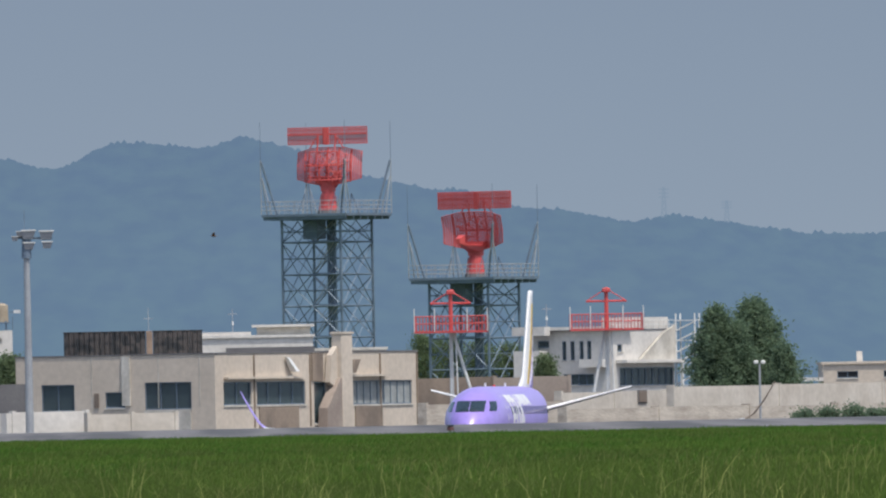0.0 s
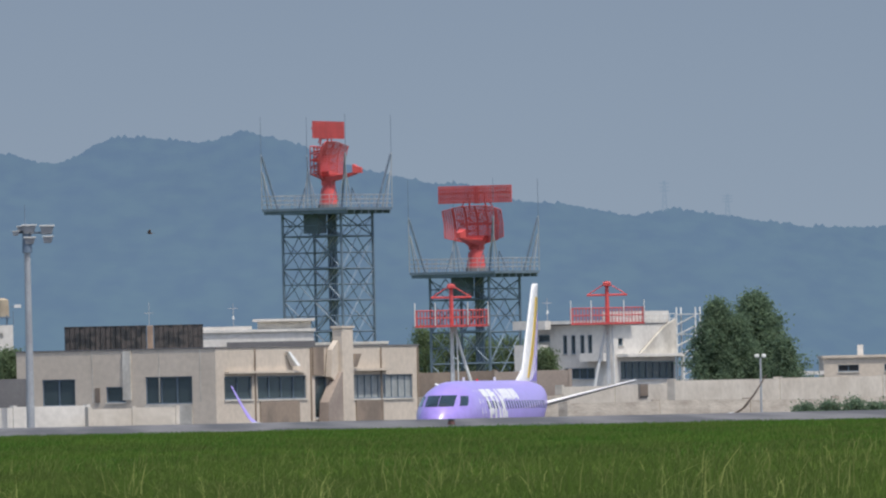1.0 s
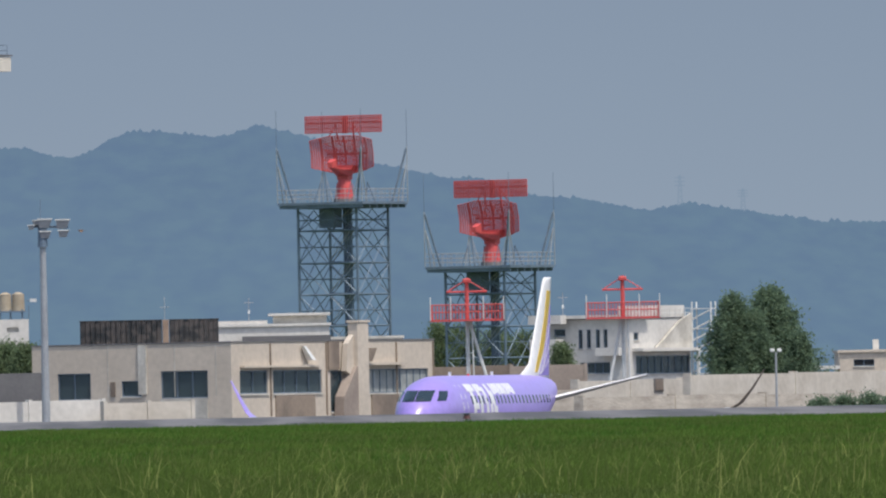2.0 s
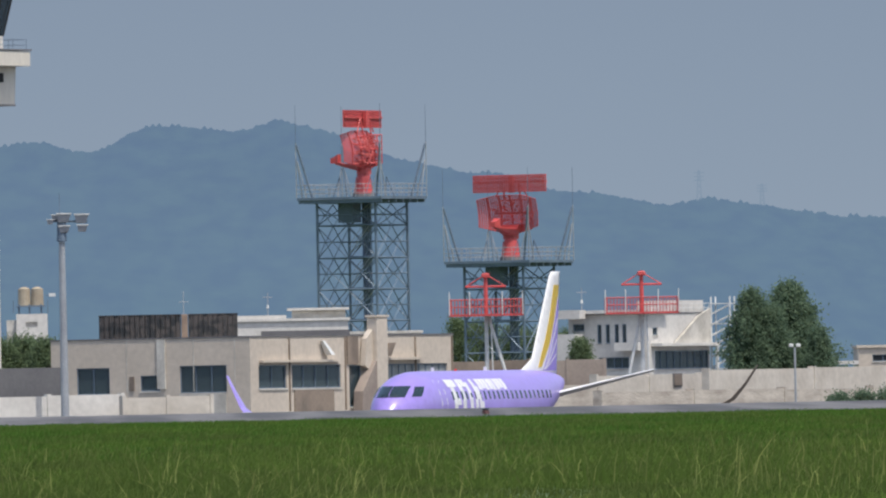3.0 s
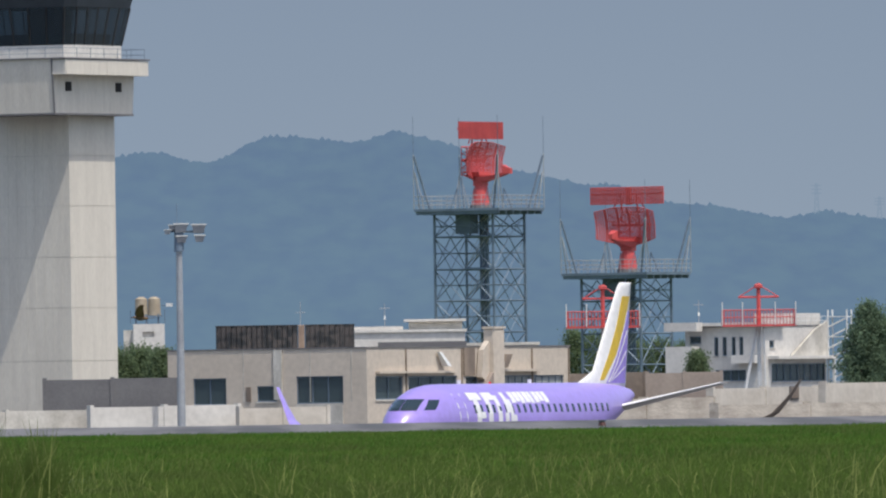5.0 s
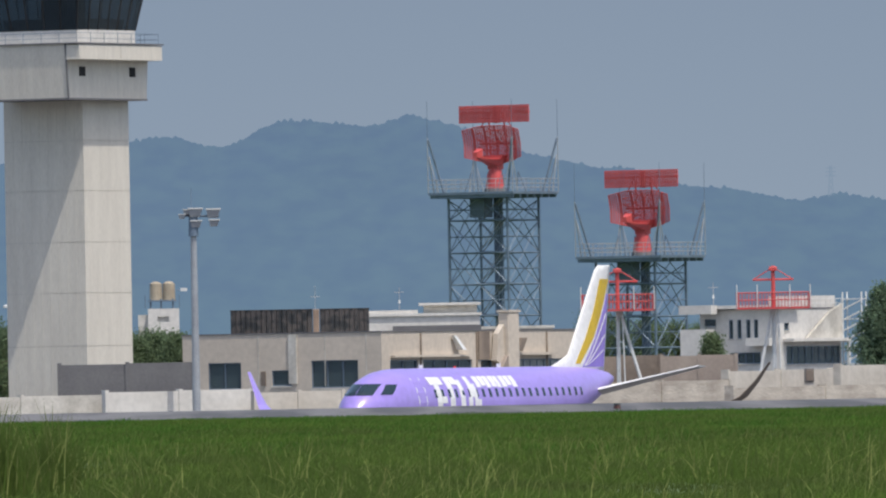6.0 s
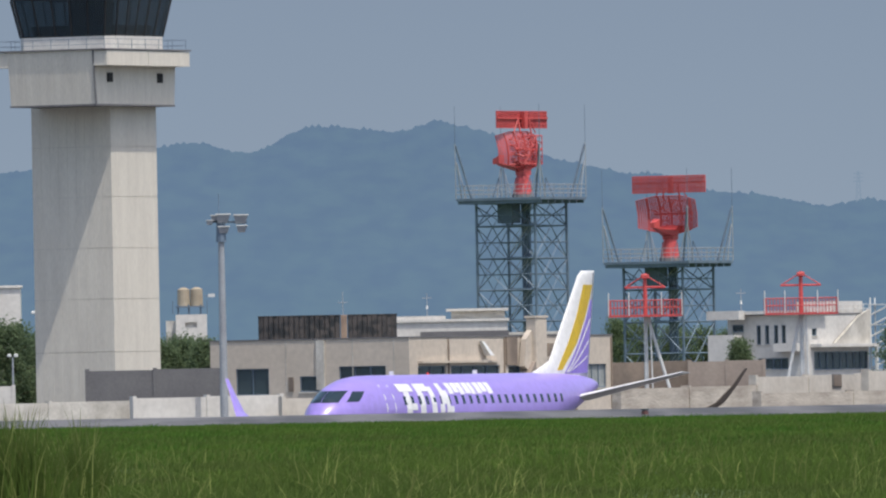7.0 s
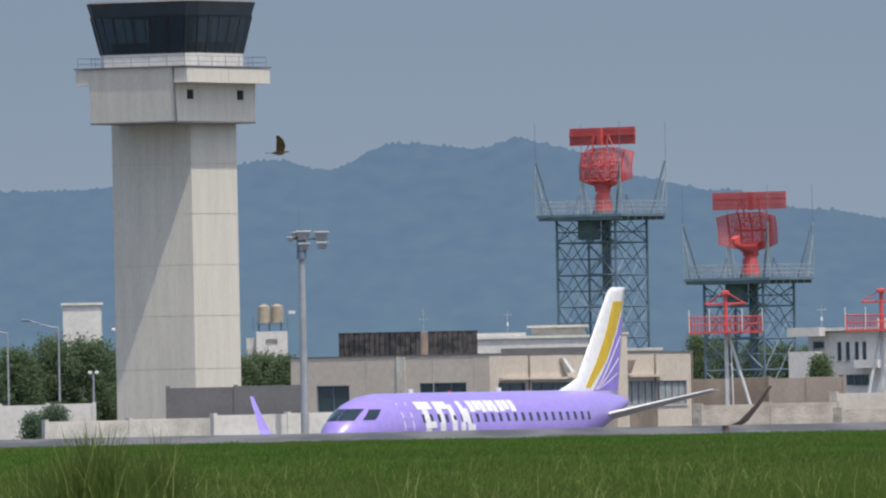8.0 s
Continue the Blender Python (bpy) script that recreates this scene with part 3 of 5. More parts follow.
plain_wall("screen_wall", -16.3, -8.35, 850, 6.02, 0.3, GREYWALL, "dark grey acoustic screen wall", 3.9)
plain_wall("low_wall", -23.1, -13.5, 837, 4.2, 0.3, CONCRETE, "low weathered concrete wall", 5.5, 30)
plain_wall("low_wall", -13.4, -4.9, 840, 4.38, 0.3, WHITE, "low white painted boundary wall", 4.9, 30)
plain_wall("low_wall", -4.8, 0.3, 843, 4.2, 0.3, PALE_WALL, "low stained concrete wall by the office", 2.9, 30)
plain_wall("brown_wall", 17.3, 22.7, 1020, 6.25, 0.4, BROWN, "brown stained wall below the radar tower", 2.7)
plain_wall("brown_wall", 22.8, 28.0, 1018, 6.2, 0.4, TAUPE, "taupe plastered wall below the radar tower", 2.6)
plain_wall("boundary_wall", 24.3, 31.3, 902, 4.97, 0.4, PALE_WALL, "pale weathered concrete boundary wall", 6.0, 60.9)
plain_wall("boundary_wall", 31.4, 60.0, 905, 5.22, 0.4, PALE_WALL, "long pale concrete boundary wall", 14.0, 60.9)
plain_wall("boundary_wall", 15.5, 24.2, 880, 4.4, 0.5, RUBBLE, "low pale concrete wall with stains", 8.0, 60.9)
plain_wall("kerb_wall", 24.0, 60.0, 880, 3.95, 0.5, RUBBLE, "low rough concrete barrier with stains", 12.0, 60.9)
plain_wall("low_wall", -29.5, -23.3, 960, 5.3, 0.3, WHITE, "white boundary wall below the trees", 3.0)


def wall_hatch():
    t = thing("wall_hatch", pose(29.6, 911.55, 0, 0, 0, 60.9), "grey-brown steel hatch on the pale boundary wall", "hatch")
    part("frame", box(B(), -0.62, 0.62, -0.08, -0.002, 4.1, 4.95, 0.01), GREYWALL, t)
    part("door", box(B(), -0.52, 0.52, -0.12, -0.082, 4.17, 4.88, 0.01), BROWN, t)


wall_hatch()


# ---- radar towers ----
def antenna(name, m, label):
    """Rotating head: curved mesh reflector, feed horn on its arm, flat array above. It faces its own +y."""
    t = thing(name, m, label, "radar antenna", "radar antennas")
    part("turntable", bar(B(), (0, 0, 0), (0, 0, 0.5), 0.74, 0.6, 14), RED, t)
    part("yoke", loft(B(), [[(-w, -0.55, z), (w, -0.55, z), (w, 0.45, z), (-w, 0.45, z)] for w, z in ((0.6, 0.42), (0.62, 0.9), (0.95, 1.35), (1.2, 1.8))]), RED, t)
    W2, z0, z1 = 3.35, 1.2, 4.75
    nx, nz = 34, 17

    def dish(u, v):   # u, v in -1..1
        zz = (z0 + z1) / 2 + v * (z1 - z0) / 2
        x = u * W2
        drop = 0.45 * max(0.0, abs(u) - 0.45) / 0.55   # clipped corners
        zz -= drop * v
        return Vector((x, -0.45 + 0.075 * x * x + 0.10 * (zz - 2.2) ** 2, zz))
    bm = B()
    for i in range(nx):   # upright strips of the reflector
        ua, ub = -1 + 2 * (i + 0.2) / nx, -1 + 2 * (i + 0.8) / nx
        back = Vector((0, -0.02, 0))
        loft(bm, [[dish(ua, v), dish(ub, v), dish(ub, v) + back, dish(ua, v) + back] for v in (-1, -0.6, -0.2, 0.2, 0.6, 1)])
    for j in range(nz + 1):
        v = -1 + 2 * j / nz
        for k in range(8):
            bar(bm, dish(-1 + k / 4, v), dish(-1 + (k + 1) / 4, v), 0.026, n=3)
    refl = part("reflector", bm, RED_MESH, t, "curved red mesh reflector")
    bm = B()
    for a, b in ((-1, 0), (0, 1)):
        for v in (-1, 1):
            for k in range(4):
                bar(bm, dish(a + (b - a) * k / 4, v), dish(a + (b - a) * (k + 1) / 4, v), 0.035, n=5)
    for u in (-1, 1):
        bar(bm, dish(u, -1), dish(u, 0), 0.035, n=5)
        bar(bm, dish(u, 0), dish(u, 1), 0.035, n=5)
    part("rim", bm, RED, refl)
    for u in (-0.72, -0.36, 0.0, 0.36, 0.72):
        bm = B()
        for k in range(6):
            p, q = dish(u, -1 + k / 3), dish(u, -1 + (k + 1) / 3)
            bar(bm, p + Vector((0, -0.1, 0)), q + Vector((0, -0.1, 0)), 0.08, n=5)
            if k % 2 == 0:
                bar(bm, p + Vector((0, -0.1, 0)), (u * 1.2, -1.15, 1.6 + 0.35 * k), 0.05, n=4)
        bar(bm, dish(u, -1) + Vector((0, -0.1, 0)), (u * 0.6, -0.4, 1.0), 0.09, n=5)
        part("rib", bm, RED, refl)
    for u in (-0.6, -0.2, 0.2, 0.6):   # deep lattice frames behind the reflector
        bm = B()
        chord = [Vector((u * 2.4, -1.35, 1.5 + 0.7 * k)) for k in range(5)]
        for k in range(4):
            bar(bm, chord[k], chord[k + 1], 0.055, n=4)
            bar(bm, chord[k], dish(u, -0.6 + 0.4 * k), 0.045, n=4)
            bar(bm, dish(u, -0.6 + 0.4 * k), chord[k + 1], 0.04, n=4)
        part("back_frame", bm, RED, refl)
    bm = B()
    for z in (1.5, 2.9, 4.3):
        bar(bm, (-1.44, -1.35, z), (1.44, -1.35, z), 0.055, n=4)
    bar(bm, (-1.44, -1.35, 1.5), (0.48, -1.35, 4.3), 0.04, n=4)
    bar(bm, (1.44, -1.35, 1.5), (-0.48, -1.35, 4.3), 0.04, n=4)
    bar(bm, (-0.5, -0.4, 1.0), (-0.9, -1.35, 1.5), 0.1, n=5)
    bar(bm, (0.5, -0.4, 1.0), (0.9, -1.35, 1.5), 0.1, n=5)
    bar(bm, (-2.2, -0.75, 3.0), (2.2, -0.75, 3.0), 0.09)
    bar(bm, (-1.8, -0.85, 1.8), (1.8, -0.85, 1.8), 0.1)
    part("back_truss", bm, RED, t)
    boom = loft(B(), [[(-0.8, 0.1, 0.75), (0.8, 0.1, 0.75), (1.2, 0.1, 1.3), (-1.2, 0.1, 1.3)],
                      [(-0.45, 1.2, 0.98), (0.45, 1.2, 0.98), (0.75, 1.2, 1.38), (-0.75, 1.2, 1.38)],
                      [(-0.2, 3.0, 1.48), (0.2, 3.0, 1.48), (0.24, 3.0, 1.74), (-0.24, 3.0, 1.74)]])
    part("feed_boom", boom, RED, t, "flat tapered red feed boom")
    horn = loft(B(), [[(-q, y, z - r), (q, y, z - r), (q, y, z + r), (-q, y, z + r)] for y, z, q, r in ((3.5, 1.84, 0.24, 0.26), (3.05, 1.9, 0.28, 0.34), (2.65, 2.02, 0.36, 0.44))])
    part("feed_horn", horn, RED, t, "red feed horn")
    bm = B()
    for x in (-1.1, 1.1):
        bar(bm, (x * 0.2, 2.8, 1.45), dish(x / W2, -0.85), 0.06, n=5)
    part("feed_stay", bm, RED, t)
    # flat array on top
    top = part("array", box(B(), -4.13, 4.13, -0.14, -0.02, 5.95, 6.12), RED, t, "long flat red array above the reflector")
    for k in range(40):
        x = -4.09 + 8.18 * k / 39
        part("dipole_column", box(B(), x - 0.052, x + 0.052, -0.02, 0.12, 5.05, 6.75), RED_MESH, top)
    for z in (5.08, 5.5, 6.45, 6.72):
        part("array_rail", bar(B(), (-4.09, 0.02, z), (4.09, 0.02, z), 0.035, n=4), RED_MESH, top)
    part("array_back", box(B(), -0.25, 0.25, -0.55, -0.15, 5.0, 6.72), RED, top)
    for x in (-0.9, 0.9):
        bm = bar(B(), (x, -0.5, 4.4), (x, -0.2, 5.95), 0.08)
        bar(bm, (x * 2, -0.3, 4.6), (x, -0.2, 5.95), 0.06)
        part("array_strut", bm, RED, t)
    return t


def radar_tower(x, top, label):
    """Square steel lattice tower with a railed platform, corner masts and a red pedestal."""
    t = thing("radar_tower", pose(x, 1430, 0, 0, 0, TURN), label, "radar tower", "radar towers")
    h, hp = 3.27, 4.735
    corners = ((-h, -h), (h, -h), (h, h), (-h, h))
    for cx, cy in corners:
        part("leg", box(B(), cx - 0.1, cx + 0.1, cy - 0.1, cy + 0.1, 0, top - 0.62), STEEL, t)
    levels = [top - 0.7, top - 2.8, top - 6.0, top - 9.1, top - 12.2, top - 15.3, top - 18.5]
    levels = [z for z in levels if z > 0.5] + [0.3]
    for za, zb in zip(levels, levels[1:]):
        for (ax, ay), (bx, by) in zip(corners, corners[1:] + corners[:1]):
            bm = B()
            mx, my = (ax + bx) / 2, (ay + by) / 2
            bar(bm, (ax, ay, zb), (bx, by, zb), 0.08, n=4)
            bar(bm, (ax, ay, zb), (mx, my, za), 0.06, n=4)
            bar(bm, (bx, by, zb), (mx, my, za), 0.06, n=4)
            zm = (za + zb) / 2
            qx, qy = ax + (bx - ax) / 4, ay + (by - ay) / 4
            bar(bm, (ax, ay, zm), (qx, qy, zm), 0.055, n=4)
            bar(bm, (ax, ay, za - 0.1), (qx, qy, zm), 0.055, n=4)
            qx, qy = ax + (bx - ax) * 3 / 4, ay + (by - ay) * 3 / 4
            bar(bm, (bx, by, zm), (qx, qy, zm), 0.055, n=4)
            bar(bm, (bx, by, za - 0.1), (qx, qy, zm), 0.055, n=4)
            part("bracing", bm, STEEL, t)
            bm = B()   # lighter secondary members
            px, py = ax + (bx - ax) * 0.25, ay + (by - ay) * 0.25
            qx, qy = ax + (bx - ax) * 0.75, ay + (by - ay) * 0.75
            bar(bm, (px, py, zm), (mx, my, zb), 0.045, n=4)
            bar(bm, (qx, qy, zm), (mx, my, zb), 0.045, n=4)
            bar(bm, (px, py, zm), (qx, qy, zm), 0.04, n=4)
            # Pale steel on one face stands for members lit white.
            part("secondary_bracing", bm, PALE_STEEL if (ax > 0 and ay > 0) else STEEL, t)
        bm = B()
        bar(bm, (-h, -h, zb), (h, h, zb), 0.07, n=4)
        bar(bm, (h, -h, zb), (-h, h, zb), 0.07, n=4)
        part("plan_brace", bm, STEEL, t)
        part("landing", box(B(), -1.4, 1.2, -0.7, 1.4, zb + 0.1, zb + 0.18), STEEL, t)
        bm = B()   # stair flight inside
        for y in (-0.6, 0.2):
            bar(bm, (-1.3, y, zb + 0.2), (1.1, y, za), 0.06, n=4)
            bar(bm, (-1.3, y, zb + 1.1), (1.1, y, za + 0.9), 0.03, n=4)
        # Pale colour here too, so the flight looks sunlit.
        part("stair", bm, PALE_STEEL, t)
    bm = B()
    for k in range(3):
        box(bm, -0.3 + k * 0.35, -0.1 + k * 0.35, 0.5, 0.8, 0, top - 0.6)
    part("cable_riser", bm, STEEL, t)
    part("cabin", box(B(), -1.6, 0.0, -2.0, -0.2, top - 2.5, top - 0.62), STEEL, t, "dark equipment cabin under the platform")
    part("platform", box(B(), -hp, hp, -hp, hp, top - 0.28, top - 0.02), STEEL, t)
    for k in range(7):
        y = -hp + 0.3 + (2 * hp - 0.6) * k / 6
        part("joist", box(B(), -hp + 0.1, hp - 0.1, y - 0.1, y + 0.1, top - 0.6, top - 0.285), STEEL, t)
    pc = ((-hp, -hp), (hp, -hp), (hp, hp), (-hp, hp))
    for (ax, ay), (bx, by) in zip(pc, pc[1:] + pc[:1]):
        bm = B()
        for z in (0.4, 0.8, 1.25):
            bar(bm, (ax, ay, top + z), (bx, by, top + z), 0.028, n=4)
        for k in range(10):
            x_, y_ = ax + (bx - ax) * k / 10, ay + (by - ay) * k / 10
            bar(bm, (x_, y_, top - 0.02), (x_, y_, top + 1.27), 0.03, n=4)
        part("railing", bm, PALE_STEEL, t)
    for cx, cy in pc:
        m = part("corner_mast", bar(B(), (cx, cy, top - 0.02), (cx, cy, top + 5.4), 0.05, 0.045), PALE_STEEL, t)
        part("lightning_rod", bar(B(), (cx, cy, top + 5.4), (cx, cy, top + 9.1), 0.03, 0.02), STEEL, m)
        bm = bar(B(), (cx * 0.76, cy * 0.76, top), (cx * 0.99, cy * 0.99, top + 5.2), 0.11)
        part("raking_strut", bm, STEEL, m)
        bm = bar(B(), (cx * 0.76, cy * 0.99, top), (cx * 0.98, cy * 0.985, top + 3.6), 0.05)
        bar(bm, (cx * 0.99, cy * 0.76, top), (cx * 0.985, cy * 0.98, top + 3.6), 0.05)
        part("stay", bm, PALE_STEEL, m)
    ped = bar(B(), (0.25, 0, top - 0.02), (0.25, 0, top + 0.35), 1.15, 1.1, 14)
    part("plinth", ped, GREYWALL, t)
    part("pedestal", bar(B(), (0.25, 0, top + 0.35), (0.25, 0, top + 1.8), 1.0, 0.8, 16), RED, t, "red conical antenna pedestal")
    for x_, y_ in ((-1.8, -1.2), (1.9, -1.6), (-1.5, 1.7), (2.0, 1.5)):
        bm = bar(B(), (x_ * 1.3, y_ * 1.3, top), (x_, y_, top + 2.0), 0.05)
        bar(bm, (x_ * 0.8, y_ * 1.3, top), (x_, y_, top + 2.0), 0.04)
        part("davit", bm, STEEL, t)
    return t


radar_tower(15.7, 23.35, "tall dark steel lattice radar tower with railed platform")
radar_tower(30.1, 16.80, "shorter dark steel lattice radar tower with railed platform")
OX, OY = 0.25 * CB, -0.25 * SB
HEAD = (15.7 + OX, 1430 + OY, 25.15)
spin_antenna = antenna("radar_antenna", pose(*HEAD), "red rotating radar antenna on the taller tower")
antenna("radar_antenna", pose(30.1 + OX, 1430 + OY, 18.50, 0, 0, -211), "red radar antenna standing still on the shorter tower")


# ---- red masts ----
def red_mast(x, y, z, label, rakers):
    t = thing("beacon_mast", pose(x, y, 0), label, "mast", "red masts")
    bm = B()
    for px in (-2.5, 2.5):
        for py in (-1.2, 1.2):
            bar(bm, (px, py, z), (px, py, z + 1.05), 0.05, n=4)
    for zz in (z + 0.5, z + 1.0):
        for py in (-1.2, 1.2):
            bar(bm, (-2.5, py, zz), (2.5, py, zz), 0.035, n=4)
        for px in (-2.5, 2.5):
            bar(bm, (px, -1.2, zz), (px, 1.2, zz), 0.035, n=4)
    part("guard_rail", bm, RED, t)
    for k in range(22):
        px = -2.38 + 4.76 * k / 21
        for py in (-1.2, 1.2):
            part("baluster", bar(B(), (px, py, z), (px, py, z + 1.0), 0.02, n=4), RED, t)
    part("deck", box(B(), -2.55, 2.55, -1.25, 1.25, z - 0.14, z), RED, t)
    part("pole", bar(B(), (0, 0, z), (0, 0, z + 2.85), 0.15, 0.13, 8), RED, t)
    part("cap", box(B(), -0.28, 0.28, -0.28, 0.28, z + 2.5, z + 2.8, 0.05), RED, t)
    bm = bar(B(), (-1.4, 0, z + 1.9), (1.4, 0, z + 1.9), 0.07)
    bar(bm, (-1.3, 0, z + 1.95), (0, 0, z + 2.75), 0.035, n=4)
    bar(bm, (1.3, 0, z + 1.95), (0, 0, z + 2.75), 0.035, n=4)
    part("crossarm", bm, RED, t)
    for px in (-2.55, -1.15, 1.1, 2.5):
        part("whip", bar(B(), (px, -1.28, z - 0.05), (px, -1.28, z + 1.55), 0.04), WHITE_STEEL, t)
    part("column", bar(B(), (0, 0, 0), (0, 0, z - 0.14), 0.16, 0.13, 8), WHITE_STEEL, t)
    for px in rakers:
        part("raker", bar(B(), (px * 1.6, -0.2, 0), (px * 0.08, -0.2, z - 0.15), 0.11), WHITE_STEEL, t)
    part("ladder", bar(B(), (0.5, -0.5, 0), (0.3, -0.5, z - 0.15), 0.05), WHITE_STEEL, t)


red_mast(19.4, 1000, 9.35, "red railed beacon platform on pale steel legs", (1.75,))
red_mast(30.15, 1000, 9.30, "red railed beacon platform before the white building", (-1.25,))


# ---- lamps ----
def floodlight_pole():
    t = thing("floodlight_pole", pose(-8.2, 840, 0), "tall grey steel floodlight pole with white lamps", "light pole")
    part("pole", bar(B(), (0, 0, 0), (0, 0, 14.3), 0.26, 0.17, 12), PALE_STEEL, t)
    part("crossbar", bar(B(), (-0.8, 0, 14.4), (1.5, 0, 14.35), 0.06), STEEL, t)
    part("lightning_rod", bar(B(), (-0.1, 0, 14.3), (-0.1, 0, 16.0), 0.03, 0.02), STEEL, t)
    part("collar", bar(B(), (0, 0, 13.2), (0, 0, 14.6), 0.3, 0.26, 10), STEEL, t)
    for x, z, s in ((0.12, 14.55, 1.0), (1.15, 14.5, 1.0), (1.2, 13.95, 0.75), (0.15, 13.9, 0.8), (-0.65, 14.35, 0.5), (-0.35, 14.6, 0.6)):
        bm = B()
        loft(bm, [[(x - 0.38 * s, -0.5 * s, z + 0.22 * s), (x + 0.42 * s, -0.5 * s, z + 0.18 * s), (x + 0.42 * s, 0.1, z + 0.22 * s), (x - 0.38 * s, 0.1, z + 0.22 * s)],
                  [(x - 0.3 * s, -0.4 * s, z - 0.22 * s), (x + 0.25 * s, -0.4 * s, z - 0.18 * s), (x + 0.25 * s, 0.05, z - 0.25 * s), (x - 0.3 * s, 0.05, z - 0.25 * s)]])
        lamp = part("lamp_head", bm, PALE_STEEL, t)
        part("hood", box(B(), x - 0.42 * s, x + 0.46 * s, -0.55 * s, 0.12, z + 0.225 * s, z + 0.3 * s), WHITE_STEEL, lamp, "white lamp hood")


def street_lamp(x, y, h, arm, label):
    t = thing("street_lamp", pose(x, y, 0), label, "street lamp", "street lamps")
    part("pole", bar(B(), (0, 0, 0), (0, 0, h), 0.09, 0.06, 8), PALE_STEEL, t)
    if arm:
        bm = B()
        for k in range(6):
            a0, a1 = (k / 6) * math.pi / 2, ((k + 1) / 6) * math.pi / 2
            bar(bm, (-arm * math.sin(a0) ** 1.2, 0, h + 0.55 * (1 - math.cos(a0) ** 2)), (-arm * math.sin(a1) ** 1.2, 0, h + 0.55 * (1 - math.cos(a1) ** 2)), 0.05, n=5)
        part("arm", bm, PALE_STEEL, t)
        part("lamp_head", box(B(), -arm - 0.5, -arm + 0.1, -0.12, 0.12, h + 0.45, h + 0.62, 0.04), STEEL, t)
    else:
        for s in (-1, 1):
            part("lamp_head", box(B(), s * 0.22 - 0.14, s * 0.22 + 0.14, -0.14, 0.14, h, h + 0.22, 0.05), WHITE_STEEL, t)


floodlight_pole()
street_lamp(-26.1, 980, 10.4, 2.0, "grey curved-arm street lamp before the trees")
street_lamp(-23.8, 980, 7.2, 0, "short twin-headed lamp before the trees")
street_lamp(-29.7, 985, 10.1, 1.2, "pale street lamp before the trees")
street_lamp(36.5, 898, 6.4, 0, "short twin-headed white lamp behind the wall")
street_lamp(-22.6, 1000, 10.2, 0, "short pale lamp by the control tower")


def roof_aerial(x, y, z, h):
    t = thing("roof_aerial", pose(x, y, z), "thin pale aerial on a roof", "aerial", "roof aerials")
    part("rod", bar(B(), (0, 0, 0), (0, 0, h), 0.04, 0.03), PALE_STEEL, t)
    part("element", bar(B(), (-0.4, 0, h * 0.8), (0.4, 0, h * 0.8), 0.025), PALE_STEEL, t)
    part("dome", bar(B(), (0, 0, h * 0.35), (0, 0, h * 0.5), 0.1, 0.06, 8), WHITE_STEEL, t)


roof_aerial(5.2, 1197, 10.5, 2.0)
roof_aerial(-1.8, 1232, 8.4, 4.6)
roof_aerial(30.0, 1153.5, 10.2, 1.9)


# ---- trees ----
def tree(x, y, h, r, crown0, label, mat, seed, cone=0.0, leaves=5200):
    leaves = int(leaves * 3.6)
    rnd = np.random.RandomState(seed)
    t = thing("tree", pose(x, y, 0), label, "tree", "trees")
    bm = bar(B(), (0, 0, 0), (0.1, 0, h * 0.55), 0.28, 0.14, 8)
    bar(bm, (0.1, 0, h * 0.55), (0, 0.1, h * 0.92), 0.14, 0.03, 6)
    limbs = []
    limb_count = 90 if cone else 60
    for k in range(limb_count):
        z = crown0 + (h * 0.97 - crown0) * (k + 0.5) / limb_count
        f = (z - crown0) / (h - crown0)
        reach = r * ((1 - f) ** 0.75 if cone else math.sqrt(max(0.05, 1 - (2 * f - 0.75) ** 2 * 0.6))) * rnd.uniform(0.55, 1.12)
        a = k * 2.4 + rnd.uniform(-0.4, 0.4)
        tip = Vector((math.cos(a) * reach, math.sin(a) * reach, z + (0.9 if cone else 0.2)))
        bar(bm, (0, 0, z - 0.5), tip, 0.07, 0.02, 5)
        limbs.append((Vector((0, 0, z)), tip, reach))
    part("trunk", bm, BARK, t)
    base = np.array([o for o, _, _ in limbs])
    tips = np.array([tip for _, tip, _ in limbs])
    pick = rnd.randint(len(limbs), size=leaves)
    along = rnd.uniform(0.05, 1.08, (leaves, 1)) ** 0.6
    c = base[pick] * (1 - along) + tips[pick] * along + rnd.normal(0, (0.17 if cone else 0.22) * r ** 0.5, (leaves, 3))
    size = rnd.uniform(0.05, 0.13, (leaves, 1)) * (0.75 + 0.1 * r)
    a = rnd.normal(0, 1, (leaves, 3))
    a /= np.linalg.norm(a, axis=1, keepdims=True)
    b = np.cross(a, rnd.normal(0, 1, (leaves, 3)))
    b /= np.linalg.norm(b, axis=1, keepdims=True)
    v = np.stack([c - a * size, c + b * size * 0.6, c + a * size * 1.2, c - b * size * 0.6], 1)
    v[:, :, 2] = np.maximum(v[:, :, 2], 0.3)
    me = bpy.data.meshes.new("crown")
    me.from_pydata(v.reshape(-1, 3).tolist(), [], np.arange(leaves * 4).reshape(-1, 4).tolist())
    me.materials.append(mat)
    ob = new("crown", me)
    ob.parent = t


